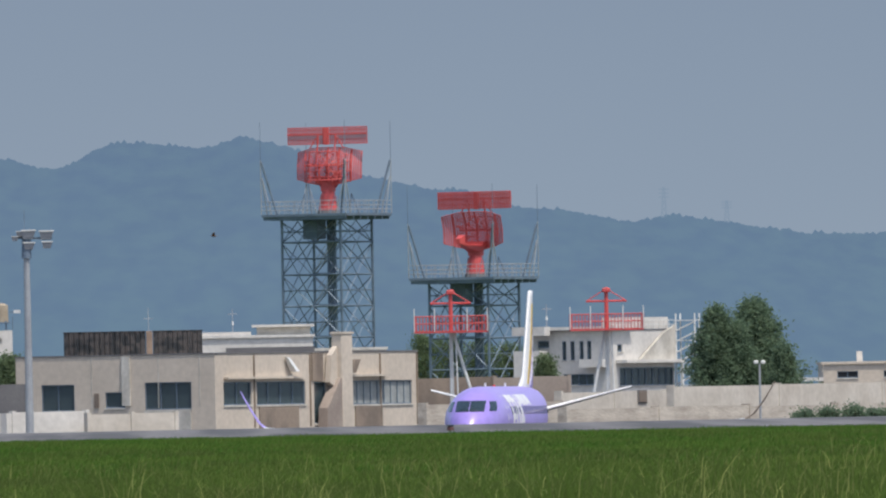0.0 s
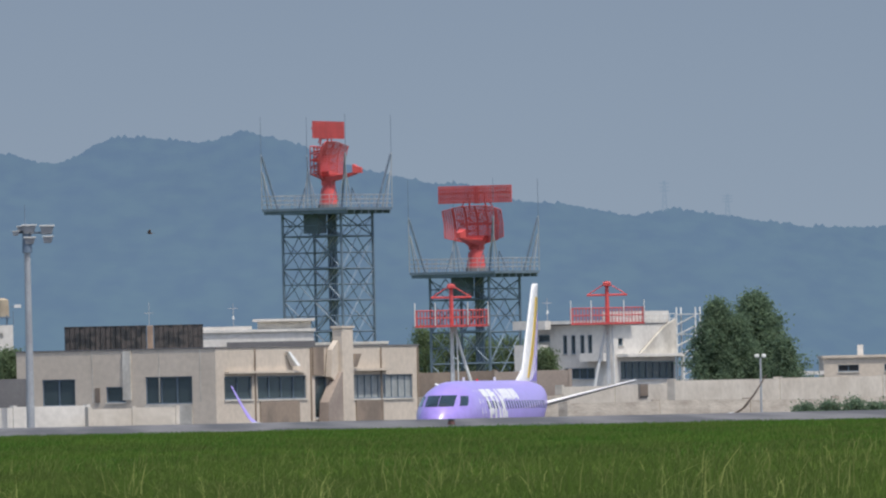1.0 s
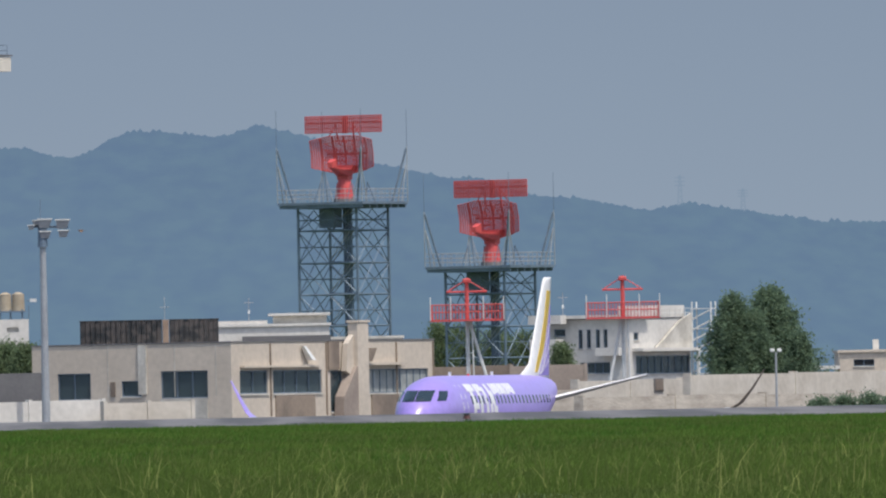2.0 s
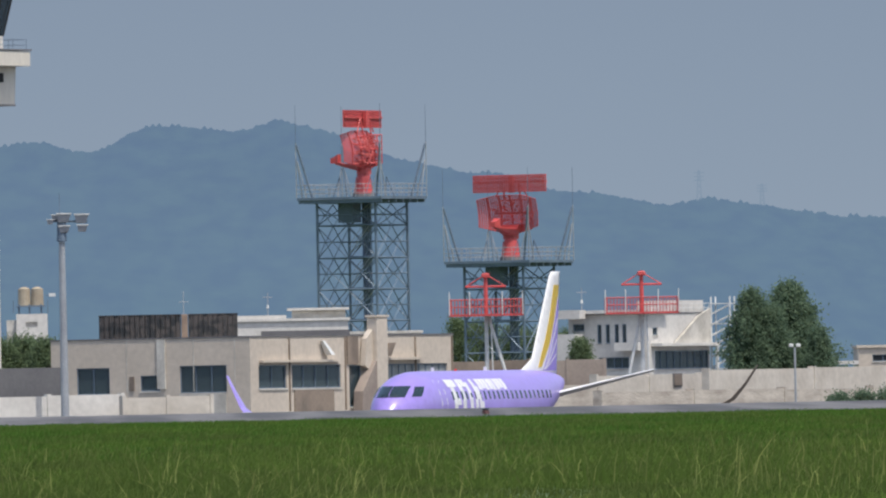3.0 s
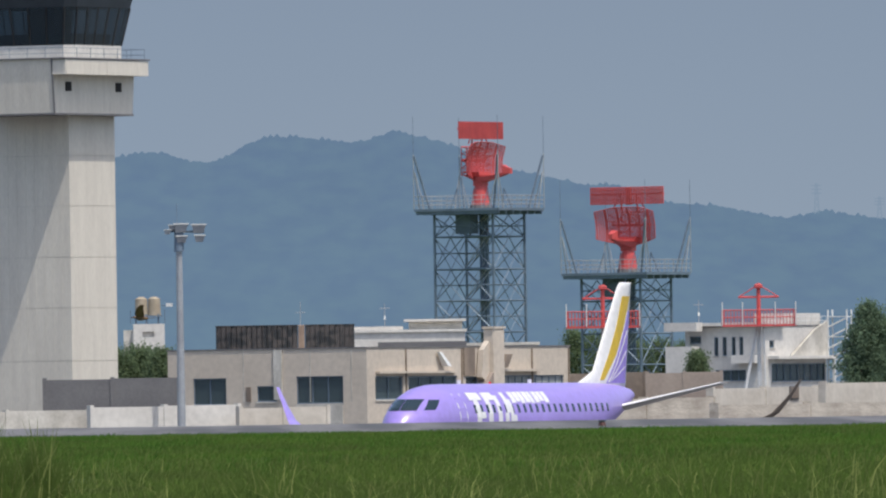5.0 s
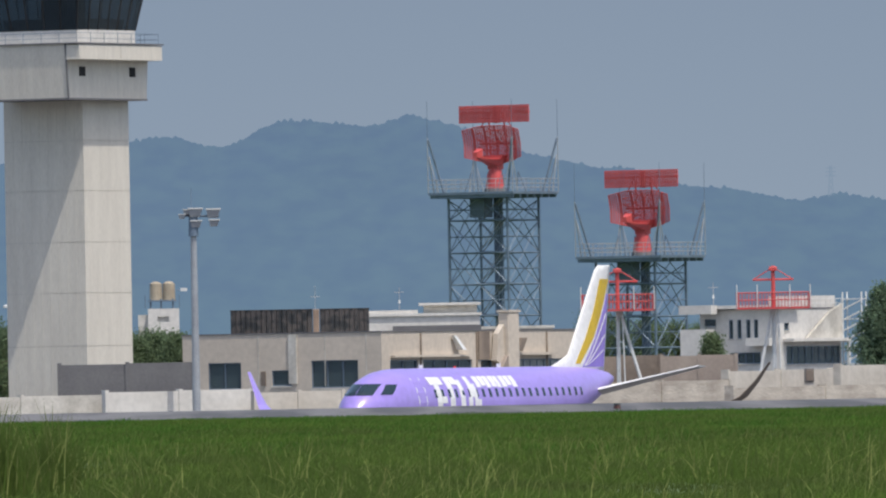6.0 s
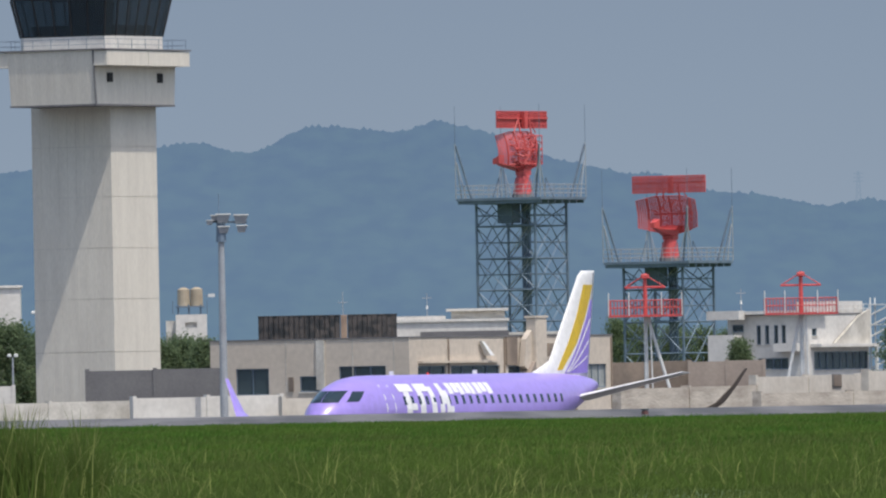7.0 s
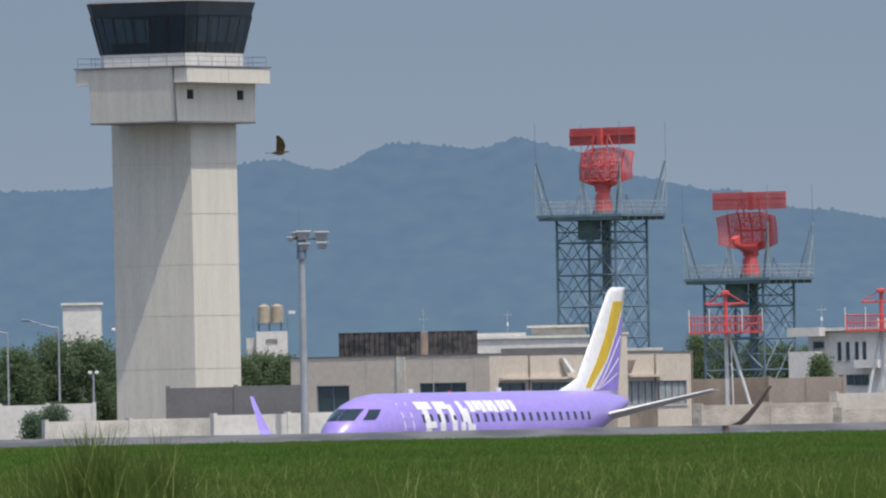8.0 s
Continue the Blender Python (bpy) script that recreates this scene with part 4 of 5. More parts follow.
tree(41.6, 1104, 10.6, 3.5, 2.4, "tall dark green conifer-like tree beside the white building", LEAF, 1, 1, 9000)
tree(44.7, 1108, 11.0, 4.9, 2.4, "tall dark green conifer-like tree by the boundary wall", LEAF, 2, 1, 11000)
tree(46.6, 1102, 7.6, 2.0, 2.2, "shorter dark green tree by the boundary wall", LEAF, 3, 1, 5000)
tree(43.1, 1104, 9.3, 3.2, 2.5, "dense dark green tree filling the gap in the row", LEAF, 4, 1, 9000)
for i, (x, y, h, r) in enumerate(((-29.5, 1000, 8.9, 2.0), (-27.0, 1003, 9.6, 2.2), (-24.4, 1001, 9.5, 2.2), (-22.4, 1004, 8.6, 1.8), (-31.5, 1002, 8.2, 2.0))):
    tree(x, y, h, r, 3.0, "rounded dark green broadleaf tree behind the wall", LEAF2, 10 + i, 0, 5000)
for i, (x, y, h, r) in enumerate(((-14.5, 1010, 8.2, 1.7), (-12.6, 1012, 8.3, 1.7), (-11.0, 1008, 8.1, 1.5))):
    tree(x, y, h, r, 3.0, "dense green shrub-like tree beside the office", LEAF2, 20 + i, 0, 4500)
for i, (x, y, h, r) in enumerate(((25.6, 1462, 11.4, 2.2), (28.3, 1466, 11.0, 2.6), (31.4, 1462, 10.4, 2.6), (34.4, 1465, 10.2, 2.2), (37.0, 1462, 10.0, 2.0), (26.7, 1032, 7.5, 1.0))):
    tree(x, y, h, r, 3.0, "green broadleaf tree near the shorter radar tower", LEAF2, 30 + i, 0, 3600)
for i, (x, y, h, r) in enumerate(((-24.3, 900, 4.9, 0.9), (-25.6, 902, 4.4, 0.8))):
    tree(x, y, h, r, 2.6, "small dark green bush before the white wall", LEAF, 40 + i, 0, 1500)
for i in range(7):
    tree(38.8 + i * 1.5, 888 + i % 2, 3.25 + 0.12 * (i % 3), 0.8, 2.2, "low dark hedge bush along the boundary wall", LEAF, 50 + i, 0, 900)


# ---- airliner ----
RINGS = ((-0.35, 2.98, 2.82, 0.06), (-0.05, 3.46, 2.48, 0.50), (0.6, 4.04, 2.16, 0.95), (1.5, 4.46, 1.95, 1.20), (2.3, 4.75, 1.83, 1.36), (3.1, 4.93, 1.75, 1.45),
         (4.2, 5.03, 1.71, 1.49), (5.5, 5.05, 1.70, 1.505), (20.5, 5.05, 1.70, 1.505), (23.5, 5.05, 2.1, 1.42), (26.5, 5.0, 2.95, 1.08),
         (28.8, 4.90, 3.6, 0.68), (30.2, 4.75, 4.05, 0.36), (30.9, 4.6, 4.25, 0.15))
GEAR = 14.6


def hull(s):
    """Top, bottom and half-width of the fuselage s metres behind the nose."""
    ss = [r[0] for r in RINGS]
    return tuple(float(np.interp(s, ss, [r[k] for r in RINGS])) for k in (1, 2, 3))


def side(s, z):
    zt, zb, w = hull(s)
    q = (2 * z - zt - zb) / (zt - zb)
    return w * math.sqrt(max(0.0, 1 - q * q))


def depth(y, z):
    """How far behind the nose the skin passes through (y, z), ahead of the cabin."""
    lo, hi = -0.35, 6.0
    for _ in range(40):
        m = (lo + hi) / 2
        zt, zb, w = hull(m)
        inside = (y / w) ** 2 + ((2 * z - zt - zb) / (zt - zb)) ** 2 < 1
        lo, hi = (lo, m) if inside else (m, hi)
    return hi


def skin_patch(grid, lift):
    """A thin plate on the skin: grid of points, pushed out from the middle line by lift."""
    bm = B()
    a = [[bm.verts.new(p) for p in row] for row in grid]
    out = [[bm.verts.new(Vector(p) + lift(p)) for p in row] for row in grid]
    for i in range(len(a) - 1):
        for j in range(len(a[0]) - 1):
            bm.faces.new((out[i][j], out[i + 1][j], out[i + 1][j + 1], out[i][j + 1]))
    edge = lambda g: g[0] + [r[-1] for r in g[1:]] + g[-1][-2::-1] + [r[0] for r in g[-2:0:-1]]
    ea, eo = edge(a), edge(out)
    for i in range(len(ea)):
        j = (i + 1) % len(ea)
        bm.faces.new((ea[i], ea[j], eo[j], eo[i]))
    bmesh.ops.recalc_face_normals(bm, faces=bm.faces)
    return bm


def side_patch(s0, s1, z0, z1, sg, off=0.02, slant=0.0, n=3, m=4):
    grid = []
    for i in range(n + 1):
        row = []
        for j in range(m + 1):
            z = z0 + (z1 - z0) * j / m
            s = s0 + (s1 - s0) * i / n + slant * (z - z0)
            row.append((GEAR - s, sg * side(s, z), z))
        grid.append(row)
    return skin_patch(grid, lambda p: Vector((0, p[1], p[2] - 3.375)).normalized() * off)


def nose_patch(y0, y1, z0, z1, off=0.02, n=4, m=4):
    grid = []
    for i in range(n + 1):
        y = y0 + (y1 - y0) * i / n
        grid.append([(GEAR - depth(y, z0 + (z1 - z0) * j / m), y, z0 + (z1 - z0) * j / m) for j in range(m + 1)])
    return skin_patch(grid, lambda p: Vector((0.8, p[1], 0.8)).normalized() * off)


def airfoil(le, te, y, z, th, up=(0, 0, 1)):
    """Ring of a wing section from le to te (metres behind the nose)."""
    c = te - le
    prof = ((0, 0), (0.03, 0.35), (0.15, 0.8), (0.4, 1.0), (0.7, 0.6), (1, 0.04), (1, -0.04), (0.7, -0.35), (0.4, -0.6), (0.15, -0.5), (0.03, -0.25))
    return [(GEAR - le - c * u, y + up[1] * th * v / 2, z + up[2] * th * v / 2) for u, v in prof]


def fin_half(s, z):
    le, te = fin_edges(z)
    u = min(1, max(0, (s - le) / (te - le)))
    t = float(np.interp(z, (4.6, 9.75), (0.36, 0.22)))
    return t / 2 * float(np.interp(u, (0, 0.05, 0.2, 0.5, 1), (0, 0.5, 0.9, 1.0, 0.12)))


def fin_edges(z):
    return float(np.interp(z, (4.6, 5.05, 5.3, 5.6, 9.5, 9.75), (23.0, 23.6, 24.6, 25.6, 29.05, 29.5))), float(np.interp(z, (4.6, 9.75), (29.95, 31.0)))


def fin_patch(edge0, edge1, z0, z1, sg, off=0.012, m=10, n=4):
    """A painted field of the fin between two edges given as functions of height."""
    grid = []
    for j in range(m + 1):
        z = z0 + (z1 - z0) * j / m
        a, b = edge0(z), edge1(z)
        grid.append([(GEAR - (a + (b - a) * i / n), sg * fin_half(a + (b - a) * i / n, z), z) for i in range(n + 1)])
    return skin_patch(grid, lambda p: Vector((0, sg * off, 0)))


def airliner():
    t = thing("airliner", pose(0, 0, 0), "lilac twin-jet regional airliner taxiing on the apron", "aircraft")
    rings = []
    for s in (-0.35, -0.2, -0.05, 0.25, 0.6, 0.9, 1.25, 1.6, 1.95, 2.3, 2.7, 3.1, 3.6, 4.2, 5.5, 9, 13, 17, 20.5, 22, 23.5, 25, 26.5, 27.7, 28.8, 30.2, 30.9):
        zt, zb, w = hull(s)
        zc, hh = (zt + zb) / 2, (zt - zb) / 2
        rings.append([(GEAR - s, w * math.sin(a), zc + hh * math.cos(a)) for a in (2 * math.pi * k / 40 for k in range(40))])
    body = part("fuselage", loft(B(), rings), LILAC, t, "glossy lilac fuselage", smooth=True)
    for sg in (-1, 1):
        part("windscreen", nose_patch(sg * 0.015, sg * 0.68, 3.86, 4.37, n=8), COCKPIT, body)
        part("side_window", side_patch(1.2, 1.95, 3.88, 4.33, sg, slant=1.7), COCKPIT, body)
        for k in range(23):
            s = 6.2 + k * 0.80
            part("cabin_window", side_patch(s, s + 0.26, 3.70, 4.07, sg, n=1, m=2), COCKPIT, body)
        part("door", side_patch(4.35, 5.15, 2.55, 4.4, sg, 0.012, n=2), LILAC, body)
        part("door_trim", side_patch(4.27, 4.35, 2.5, 4.6, sg, 0.016, n=1), PAINT_WHITE, body)
        part("door_trim", side_patch(5.15, 5.23, 2.5, 4.6, sg, 0.016, n=1), PAINT_WHITE, body)
        # airline mark: plain white shapes
        s = 6.0
        for pieces in (((0.0, 1.5, 4.28, 4.62), (0.4, 0.95, 2.7, 4.28), (0.95, 1.5, 3.45, 3.75)),
                       ((1.9, 2.45, 2.7, 4.62), (2.45, 3.15, 4.28, 4.62), (3.15, 3.65, 2.9, 4.48), (2.45, 3.15, 2.7, 2.95)),
                       ((4.05, 4.5, 2.7, 3.7), (4.3, 4.75, 3.7, 4.62), (4.75, 5.1, 3.3, 4.3), (5.0, 5.5, 2.7, 3.6))):
            for a, b, z0, z1 in pieces:
                part("mark", side_patch(s + a, s + b, z0, z1, sg, 0.026, n=1), PAINT_WHITE, body)
        for k, (w, z0) in enumerate(((0.5, 4.14), (0.52, 4.2), (0.46, 4.12), (0.54, 4.16), (0.42, 4.12), (0.52, 4.14), (0.48, 4.22), (0.5, 4.14))):
            a = 11.4 + k * 0.62
            part("mark", side_patch(a, a + w, z0, 4.64, sg, 0.015, n=1, m=2), PAINT_WHITE, body)
    # fin
    rings = []
    for z in (4.6, 5.05, 5.18, 5.3, 5.6, 6.5, 7.5, 8.5, 9.5, 9.68, 9.75):
        le, te = fin_edges(z)
        us = (0, 0.03, 0.08, 0.2, 0.5, 0.8, 1.0)
        ring = [(GEAR - (le + (te - le) * u), fin_half(le + (te - le) * u, z) * (0.6 if z == 9.75 else 1), z) for u in us]
        ring += [(x, -y, zz) for x, y, zz in reversed(ring[1:])]
        rings.append(ring)
    fin = part("fin", loft(B(), rings), PAINT_WHITE, t, "white tail fin with yellow and violet bands", smooth=True)
    yl = lambda z: float(np.interp(z, (5.1, 6.4, 7.7, 9.1), (26.1, 27.5, 28.6, 29.45)))
    yr = lambda z: float(np.interp(z, (5.1, 6.4, 7.7, 9.1), (26.65, 28.55, 29.75, 30.7)))
    pr = lambda z: float(np.interp(z, (5.0, 6.4, 7.7, 8.6), (27.0, 28.75, 29.92, 30.55)))
    te = lambda z: fin_edges(z)[1] - 0.12
    for sg in (-1, 1):
        part("yellow_band", fin_patch(yl, yr, 5.15, 9.1, sg), YELLOW, fin, "broad yellow band")
        part("violet_field", fin_patch(pr, te, 5.0, 8.4, sg), PURPLE, fin, "violet rear field")
        for za, zb, sa, sb in ((5.05, 7.5, 27.2, 30.25), (5.05, 6.5, 27.3, 30.05), (5.05, 5.8, 27.4, 29.9)):
            ea = lambda z: sa + (sb - sa) * ((z - za) / (zb - za)) ** 0.85
            part("white_ray", fin_patch(ea, lambda z: ea(z) + 0.13, za, zb, sg, 0.022, 6, 1), PAINT_WHITE, fin)
    for sg in (-1, 1):
        half = [airfoil(10.1, 16.4, sg * 0.6, 2.0, 0.75), airfoil(12.5, 16.6, sg * 4.3, 2.35, 0.5), airfoil(16.0, 17.75, sg * 11.6, 3.2, 0.2)]
        wing = part("wing", loft(B(), half), WING_GREY, t, "grey swept wing")
        let = [[(GEAR - le - 0.02 + d * 0.16, sg * y, z + (0.09 if d == 0 else 0.0)) for d in (0, 1)] + [(GEAR - le - 0.02, sg * y, z - 0.09)]
               for le, y, z in ((10.3, 1.2, 2.06), (12.5, 4.3, 2.35), (15.9, 11.6, 3.2))]
        # White strip stands for light caught along the wing's front edge.
        part("leading_edge", loft(B(), let), PAINT_WHITE, wing, "leading edge whitened to look sunlit")
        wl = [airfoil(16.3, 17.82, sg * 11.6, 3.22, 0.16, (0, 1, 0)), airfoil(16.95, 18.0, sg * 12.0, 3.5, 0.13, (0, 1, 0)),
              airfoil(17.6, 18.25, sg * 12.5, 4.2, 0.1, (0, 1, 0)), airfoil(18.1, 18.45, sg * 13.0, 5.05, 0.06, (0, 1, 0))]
        # Port winglet takes a grey-brown so its shaded side reads dark.
        part("winglet", loft(B(), wl), LILAC if sg < 0 else BROWN, wing, "upturned lilac winglet" if sg < 0 else "upturned winglet, grey-brown put in for its shaded face")
        # engine under the wing
        prof = ((0, 0.78), (0.15, 0.92), (0.9, 1.0), (2.2, 0.95), (3.4, 0.7), (3.41, 0.55), (0.5, 0.68), (0.05, 0.72))
        rr = [[(GEAR - 9.6 - s, sg * 4.35 + r * math.sin(a), 1.5 + r * math.cos(a)) for a in (2 * math.pi * k / 24 for k in range(24))] for s, r in prof]
        eng = part("engine", loft(B(), rr, cap=False), LILAC, t, "lilac engine nacelle", smooth=True)
        part("fan", bar(B(), (GEAR - 10.2, sg * 4.35, 1.5), (GEAR - 10.3, sg * 4.35, 1.5), 0.67, 0.67, 20), DARK, eng)
        part("exhaust", bar(B(), (GEAR - 12.6, sg * 4.35, 1.5), (GEAR - 13.9, sg * 4.35, 1.55), 0.5, 0.2, 16), STEEL, eng)
        part("pylon", box(B(), GEAR - 13.4, GEAR - 10.9, sg * 4.35 - 0.12, sg * 4.35 + 0.12, 2.2, 2.6), LILAC, eng)
        tail = [airfoil(26.3, 29.4, sg * 0.4, 3.75, 0.34), airfoil(29.5, 30.6, sg * 4.95, 4.92, 0.12)]
        tp = part("tailplane", loft(B(), tail), WING_GREY, t, "grey horizontal tailplane with upward slope")
        let = [[(GEAR - le + 0.05, sg * y, z), (GEAR - le - 0.25, sg * y, z + q), (GEAR - le - 0.25, sg * y, z - q * 0.4)] for le, y, z, q in ((26.6, 0.85, 3.87, 0.12), (29.5, 4.95, 4.93, 0.06))]
        # Tailplane edge likewise: white paint in place of the lit look.
        part("leading_edge", loft(B(), let), PAINT_WHITE, tp, "tailplane leading edge whitened to look sunlit")
        leg = part("gear_leg", bar(B(), (0, sg * 2.6, 0.5), (0, sg * 2.6, 2.1), 0.12, 0.16, 8), PALE_STEEL, t)
        for dy in (-0.28, 0.28):
            part("wheel", bar(B(), (0, sg * 2.6 + dy - 0.14, 0.5), (0, sg * 2.6 + dy + 0.14, 0.5), 0.5, 0.5, 18), RUBBER, leg)
    leg = part("nose_gear", bar(B(), (GEAR - 3.6, 0, 0.33), (GEAR - 3.6, 0, 1.9), 0.1, 0.12, 8), PALE_STEEL, t)
    for dy in (-0.2, 0.2):
        part("wheel", bar(B(), (GEAR - 3.6, dy - 0.1, 0.33), (GEAR - 3.6, dy + 0.1, 0.33), 0.33, 0.33, 16), RUBBER, leg)
    part("belly_fairing", loft(B(), [[(GEAR - s, w * math.sin(a), 1.75 + h * math.cos(a)) for a in (2 * math.pi * k / 20 for k in range(20))]
                                     for s, w, h in ((9.0, 0.3, 0.1), (10.5, 1.6, 0.55), (16.0, 1.6, 0.55), (18.5, 0.3, 0.1))]), LILAC, t)
    part("beacon", bar(B(), (GEAR - 12.0, 0, 5.04), (GEAR - 12.0, 0, 5.13), 0.08, 0.04, 10), LAMP_RED, t, "small red anti-collision beacon")
    part("blade_aerial", box(B(), GEAR - 8.2, GEAR - 7.8, -0.03, 0.03, 5.03, 5.22), PAINT_WHITE, t)
    part("blade_aerial", box(B(), GEAR - 17.4, GEAR - 17.0, -0.03, 0.03, 5.03, 5.22), PAINT_WHITE, t)
    return t


plane = airliner()


# ---- birds ----
def bird(scale, label):
    t = thing("bird", pose(0, 0, 0), label, "bird", "birds")
    prof = ((0.30, 0.015, 0.03), (0.24, 0.03, 0.035), (0.17, 0.045, 0.03), (0.08, 0.075, 0.0), (-0.06, 0.08, 0.0), (-0.18, 0.05, 0.0), (-0.26, 0.03, 0.0))
    rr = [[(x * scale, r * math.sin(a) * scale, (z + r * math.cos(a)) * scale) for a in (2 * math.pi * k / 10 for k in range(10))] for x, r, z in prof]
    body = part("body", loft(B(), rr), FEATHER, t, smooth=True)
    tail = [[(-0.22, -0.03, 0.01), (-0.22, 0.03, 0.01), (-0.22, 0.03, -0.01), (-0.22, -0.03, -0.01)], [(-0.52, -0.09, 0.005), (-0.52, 0.09, 0.005), (-0.52, 0.09, -0.008), (-0.52, -0.09, -0.008)]]
    part("tail", loft(B(), [[tuple(c * scale for c in p) for p in ring] for ring in tail]), FEATHER, t)
    part("beak", bar(B(), (0.29 * scale, 0, 0.03 * scale), (0.36 * scale, 0, 0.02 * scale), 0.012 * scale, 0.003 * scale), RUBBER, t)
    wings = []
    for sg in (-1, 1):
        sec = [[(0.14, 0.03), (-0.12, 0.03)], [(0.20, 0.28), (-0.12, 0.28)], [(0.14, 0.52), (-0.10, 0.52)], [(-0.02, 0.72), (-0.12, 0.70)]]
        ring = [[(a[0] * scale, sg * a[1] * scale, 0.012 * scale), (b[0] * scale, sg * b[1] * scale, 0.006 * scale),
                 (b[0] * scale, sg * b[1] * scale, -0.006 * scale), (a[0] * scale, sg * a[1] * scale, -0.012 * scale)] for a, b in sec]
        wings.append((part("wing", loft(B(), ring), FEATHER, t), sg))
    return t, wings


BIRDS = (   # scale, label, wing beats a second
    (0.42, "small dark bird gliding far off before the hills", 0.6),
    (0.5, "brown bird flapping fast over the apron", 4.05),
    (0.5, "brown bird with raised wings passing the control tower", 4.0))
BIRD_PATHS = (((0.0, 1.9, 600, 11.4), (1.0, -0.78, 600, 11.34), (1.5, -2.12, 600, 11.32), (3.0, -10.5, 600, 11.2), (8.0, -50.0, 600, 11.0)),
              ((0.0, 62.0, 250, 5.0), (4.0, 9.9, 250, 5.36), (4.5, 3.39, 250, 5.65), (8.0, -42.2, 250, 5.9)),
              ((0.0, -84.0, 250, 8.3), (7.5, -7.87, 250, 8.8), (8.0, -2.78, 250, 8.72)))
birds = [bird(s, label) for s, label, *_ in BIRDS]


# ---- runway marker ----
def marker(x, y):
    t = thing("runway_light", pose(x, y, ground_z(y)), "small red and pale runway edge light", "runway light")
    part("stem", bar(B(), (0, 0, 0), (0, 0, 0.08), 0.04, 0.04, 8), PALE_STEEL, t)
    part("lamp", bar(B(), (0, 0, 0.08), (0, 0, 0.17), 0.09, 0.06, 10), material("dark_red_lens", (0.10, 0.035, 0.028), None, 4, 14, 0.4), t)
    part("cap", bar(B(), (0, 0, 0.17), (0, 0, 0.19), 0.08, 0.09, 10), STEEL, t)


marker(5.75, 299.0)


# ---- grass ----
def field(name, count, ys, hs, width, mat, label, seed, tuft=0.5, lean=0.5, fade=None):
    rnd = np.random.RandomState(seed)
    y = rnd.uniform(ys[0] ** 0.5, ys[1] ** 0.5, count * 3) ** 2
    x = y * rnd.uniform(-0.034, 0.054, count * 3)
    clump = np.array([noise.noise((a * 0.55, b * 0.16, seed)) + 0.6 * noise.noise((a * 1.7, b * 0.5, seed + 9)) for a, b in zip(x, y)])
    on = rnd.uniform(-0.5, 0.5, count * 3) * (1 - tuft) + clump * tuft > -0.05
    if fade:   # thins out towards the camera
        on &= rnd.uniform(0, 1, count * 3) < (y - fade[0]) / (fade[1] - fade[0])
    keep = np.where(on)[0][:count]
    x, y, clump = x[keep], y[keep], clump[keep]
    n = len(x)
    z = np.interp(y, (80, 120, 200, 300), (3.1, 3.33, 3.48, 3.61)) - 0.02
    h = rnd.uniform(hs[0], hs[1], n) * (1 + 0.7 * clump) * np.interp(y, (100, 230, 300), (1.0, 0.8, 0.55))
    w = rnd.uniform(*width, n)
    a = rnd.uniform(-0.6, 0.6, n)
    dx, dy = np.cos(a) * w, np.sin(a) * w
    bx, by = rnd.normal(0.12, lean, n) * h, rnd.normal(0, lean, n) * h
    v = np.empty((n, 5, 3))
    v[:, 0] = np.stack([x - dx, y - dy, z], 1)
    v[:, 1] = np.stack([x + dx, y + dy, z], 1)
    v[:, 2] = np.stack([x - dx * 0.7 + bx * 0.3, y - dy * 0.7 + by * 0.3, z + h * 0.6], 1)
    v[:, 3] = np.stack([x + dx * 0.7 + bx * 0.3, y + dy * 0.7 + by * 0.3, z + h * 0.6], 1)
    v[:, 4] = np.stack([x + bx, y + by, z + h * np.sqrt(np.maximum(0.15, 1 - (bx / h) ** 2 * 0.5))], 1)
    base = np.arange(n)[:, None] * 5
    quads = (base + np.array([0, 1, 3, 2])).tolist()
    tris = (base + np.array([2, 3, 4])).tolist()
    me = bpy.data.meshes.new(name)
    me.from_pydata(v.reshape(-1, 3).tolist(), [], quads + tris)
    me.materials.append(mat)
    tagged(new(name, me), label, "grass", kind="stuff")


def tall_tuft(x, y, r, n, h, seed, label):
    rnd = np.random.RandomState(seed)
    t = thing("grass_tuft", pose(x, y, ground_z(y)), label, "grass tuft", "tall tufts")
    for name, mat, k, hh in (("foliage", BLADE, n, h), ("seed_spray", STALK, n // (7 if h < 0.55 else 6), h * 1.15)):
        verts, faces = [], []
        for i in range(k):
            px, py = rnd.normal(0, r, 2)
            q = hh * rnd.uniform(0.45, 1.0) * math.exp(-(px / r) ** 2 * 0.15)
            lx = px * 0.3 + rnd.normal(0, 0.13)
            w = rnd.uniform(0.003, 0.007)
            b = len(verts)
            for f in (0, 0.5, 0.8):
                c = (px + lx * f * f, py, q * f)
                verts += [(c[0] - w * (1 - f * 0.4), c[1], c[2]), (c[0] + w * (1 - f * 0.4), c[1], c[2])]
            verts.append((px + lx, py, q))
            faces += [(b, b + 1, b + 3, b + 2), (b + 2, b + 3, b + 5, b + 4), (b + 4, b + 5, b + 6)]
        me = bpy.data.meshes.new(name)
        me.from_pydata(verts, [], faces)
        me.materials.append(mat)
        ob = tagged(new(name, me), kind="stuff")
        ob.parent = t


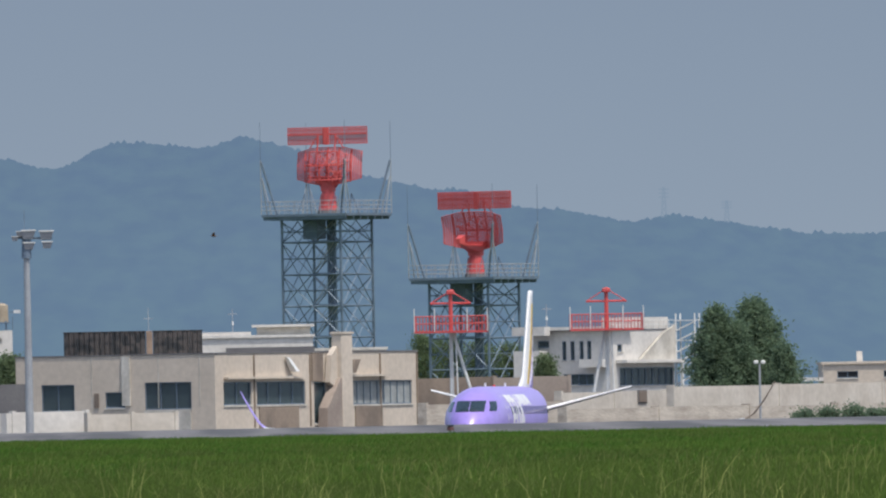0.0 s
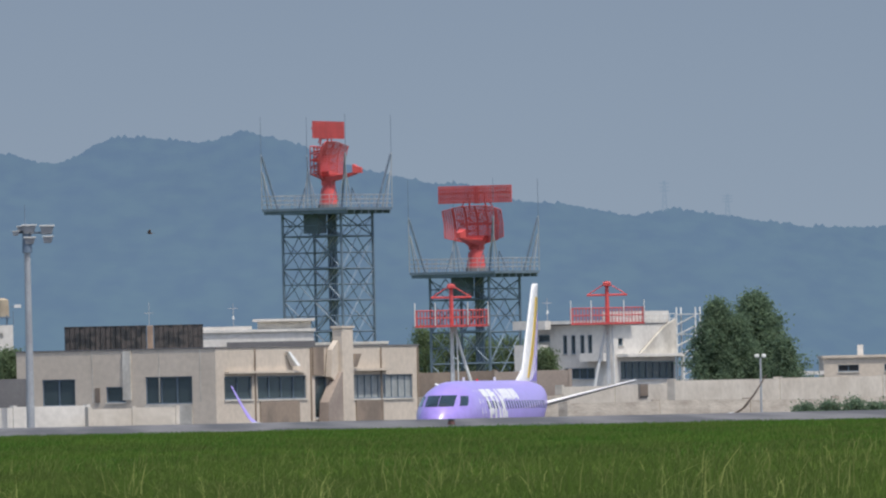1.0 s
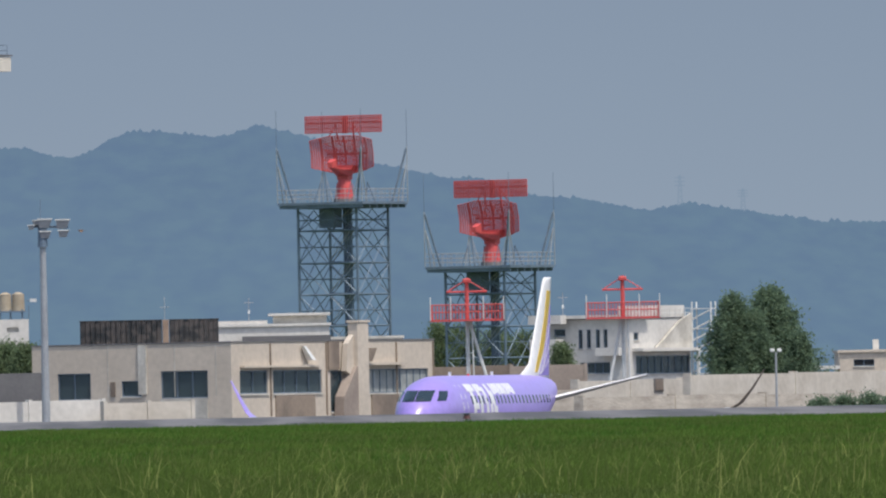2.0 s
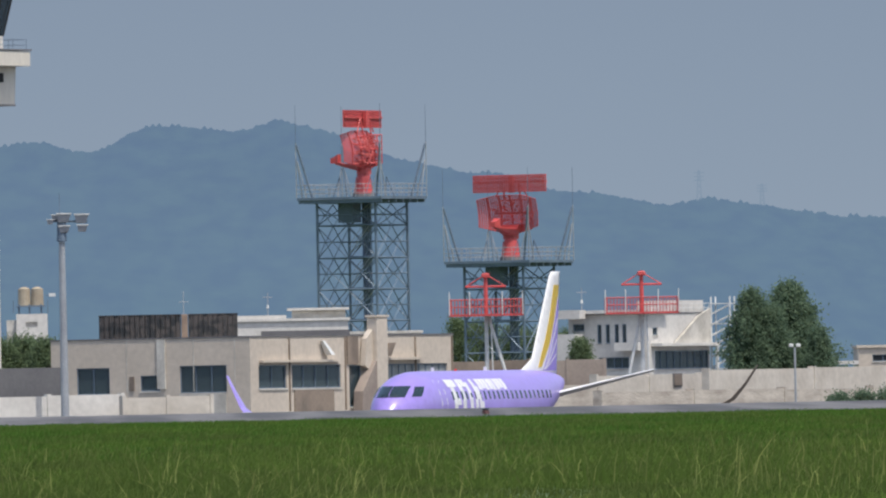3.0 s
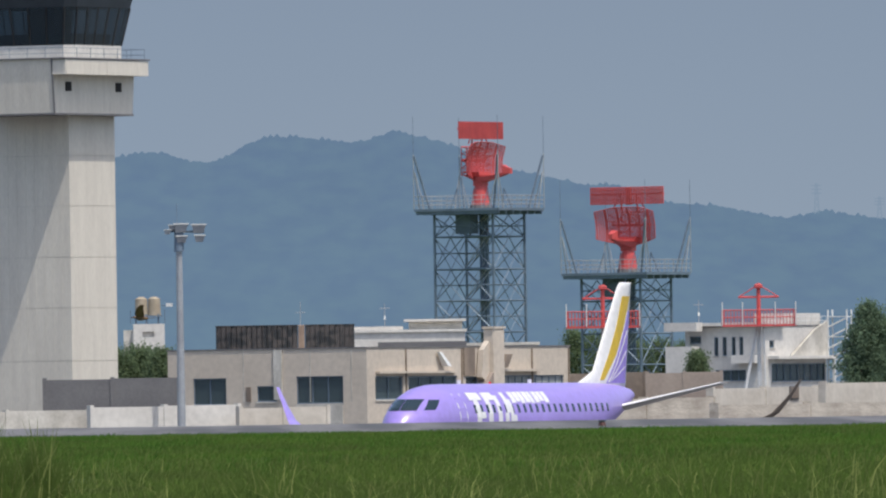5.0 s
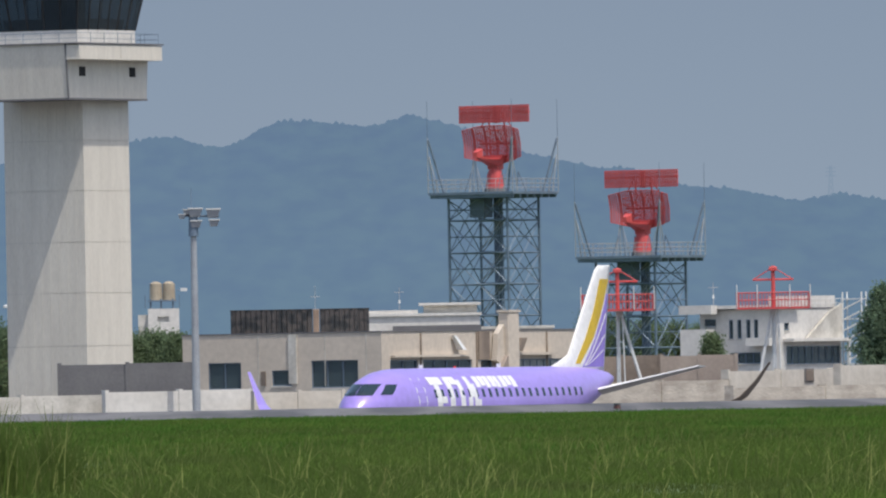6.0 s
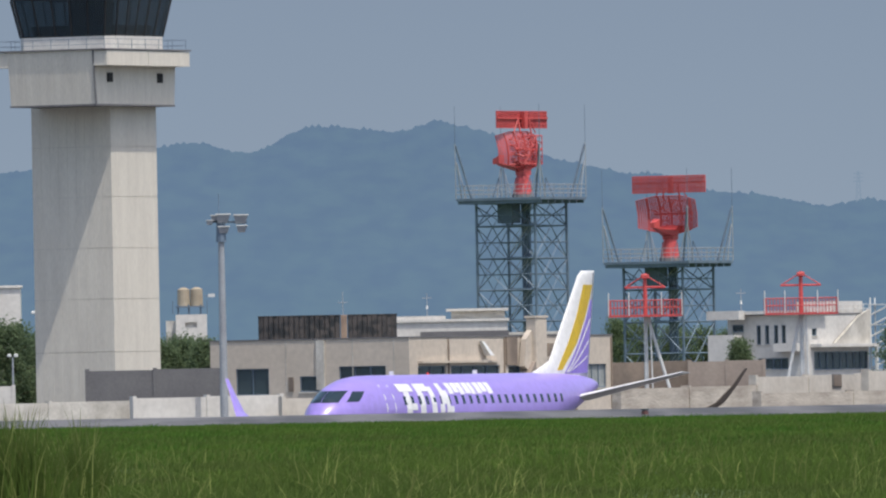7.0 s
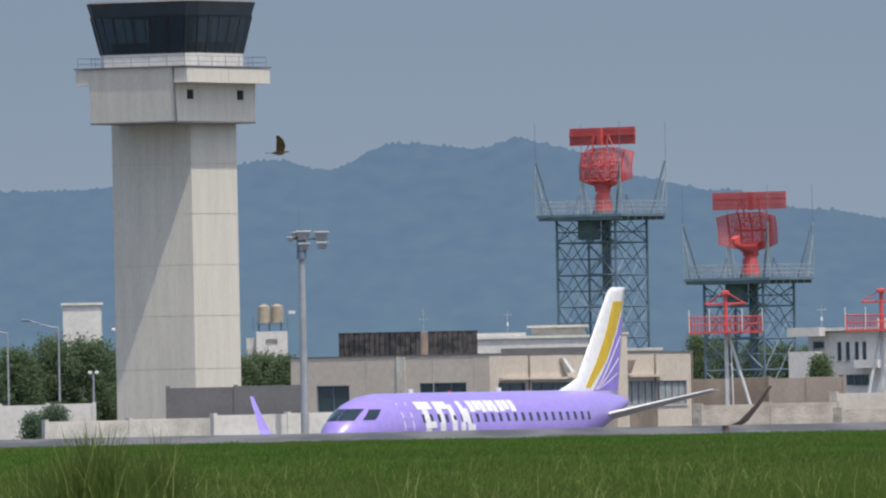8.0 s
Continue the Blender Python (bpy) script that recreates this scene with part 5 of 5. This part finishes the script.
field("grass", 330000, (96, 300), (0.06, 0.15), (0.003, 0.007), BLADE, "lush olive-green airfield grass", 5, 0.22, 0.4)
field("short_grass", 90000, (150, 301), (0.06, 0.16), (0.004, 0.009), FAR_BLADE, "short fresh green grass along the runway", 15, 0.2, 0.3, (150, 290))
field("dry_grass", 1500, (96, 180), (0.14, 0.34), (0.002, 0.005), STALK, "pale dry grass stalks among the green", 6, 0.85, 0.5)
tall_tuft(-2.85, 118, 0.2, 420, 0.85, 71, "tall dark green grass tuft with seed stalks")
tall_tuft(-2.4, 120, 0.16, 200, 0.75, 72, "tall green grass tuft with seed stalks")
tall_tuft(-3.3, 122, 0.22, 200, 0.6, 73, "smaller green grass tuft")
for i, (x, y, r, h) in enumerate(((-1.5, 112, 0.3, 0.36), (-0.9, 108, 0.25, 0.34), (0.2, 110, 0.35, 0.36), (-0.45, 128, 0.45, 0.44), (0.7, 122, 0.5, 0.4), (2.0, 128, 0.6, 0.42), (3.4, 124, 0.6, 0.45), (4.6, 126, 0.5, 0.5), (5.6, 121, 0.5, 0.42))):
    tall_tuft(x, y, r, 170, h * 0.85, 80 + i, "loose clump of green grass with dry stalks")


# ---- what moves ----
def motions():
    # the airliner turns off toward its left while it taxis nearer
    walk(plane, [(t, pose(x, y, 0.022, 0, 0, 180 + a)) for t, x, y, a in (
        (0.0, 15.81, 697.23, 82.77), (0.5, 15.44, 694.62, 81.18), (1.0, 15.00, 691.99, 79.58), (1.5, 14.47, 689.35, 77.99), (2.0, 13.87, 686.68, 76.43),
        (2.5, 13.18, 684.01, 74.92), (3.0, 12.42, 681.31, 73.47), (3.5, 11.58, 678.61, 72.10), (4.0, 10.67, 675.90, 70.82), (4.5, 9.69, 673.17, 69.64),
        (5.0, 8.65, 670.43, 68.57), (5.5, 7.54, 667.68, 67.61), (6.0, 6.38, 664.92, 66.77), (6.5, 5.16, 662.15, 66.04), (7.0, 3.91, 659.36, 65.42),
        (7.5, 2.60, 656.55, 64.90), (8.0, 1.27, 653.72, 64.49))])
    # the taller tower's antenna turns clockwise, once in 3.89 s
    walk(spin_antenna, [(k * 0.2, pose(*HEAD, 0, 0, -(90 + (k * 0.2 - 0.76) * 92.5))) for k in range(41)])
    for (ob, wings), path, spec in zip(birds, BIRD_PATHS, BIRDS):
        ahead = 180 if path[-1][1] < path[0][1] else 0
        walk(ob, [(t, pose(x, y, z, 0, 0, ahead)) for t, x, y, z in path])
        for w, sg in wings:
            walk(w, [(k * 0.1, pose(0, 0, 0, sg * (18 + 38 * math.cos(2 * math.pi * spec[2] * (k * 0.1 - 8.0))))) for k in range(81)])


motions()
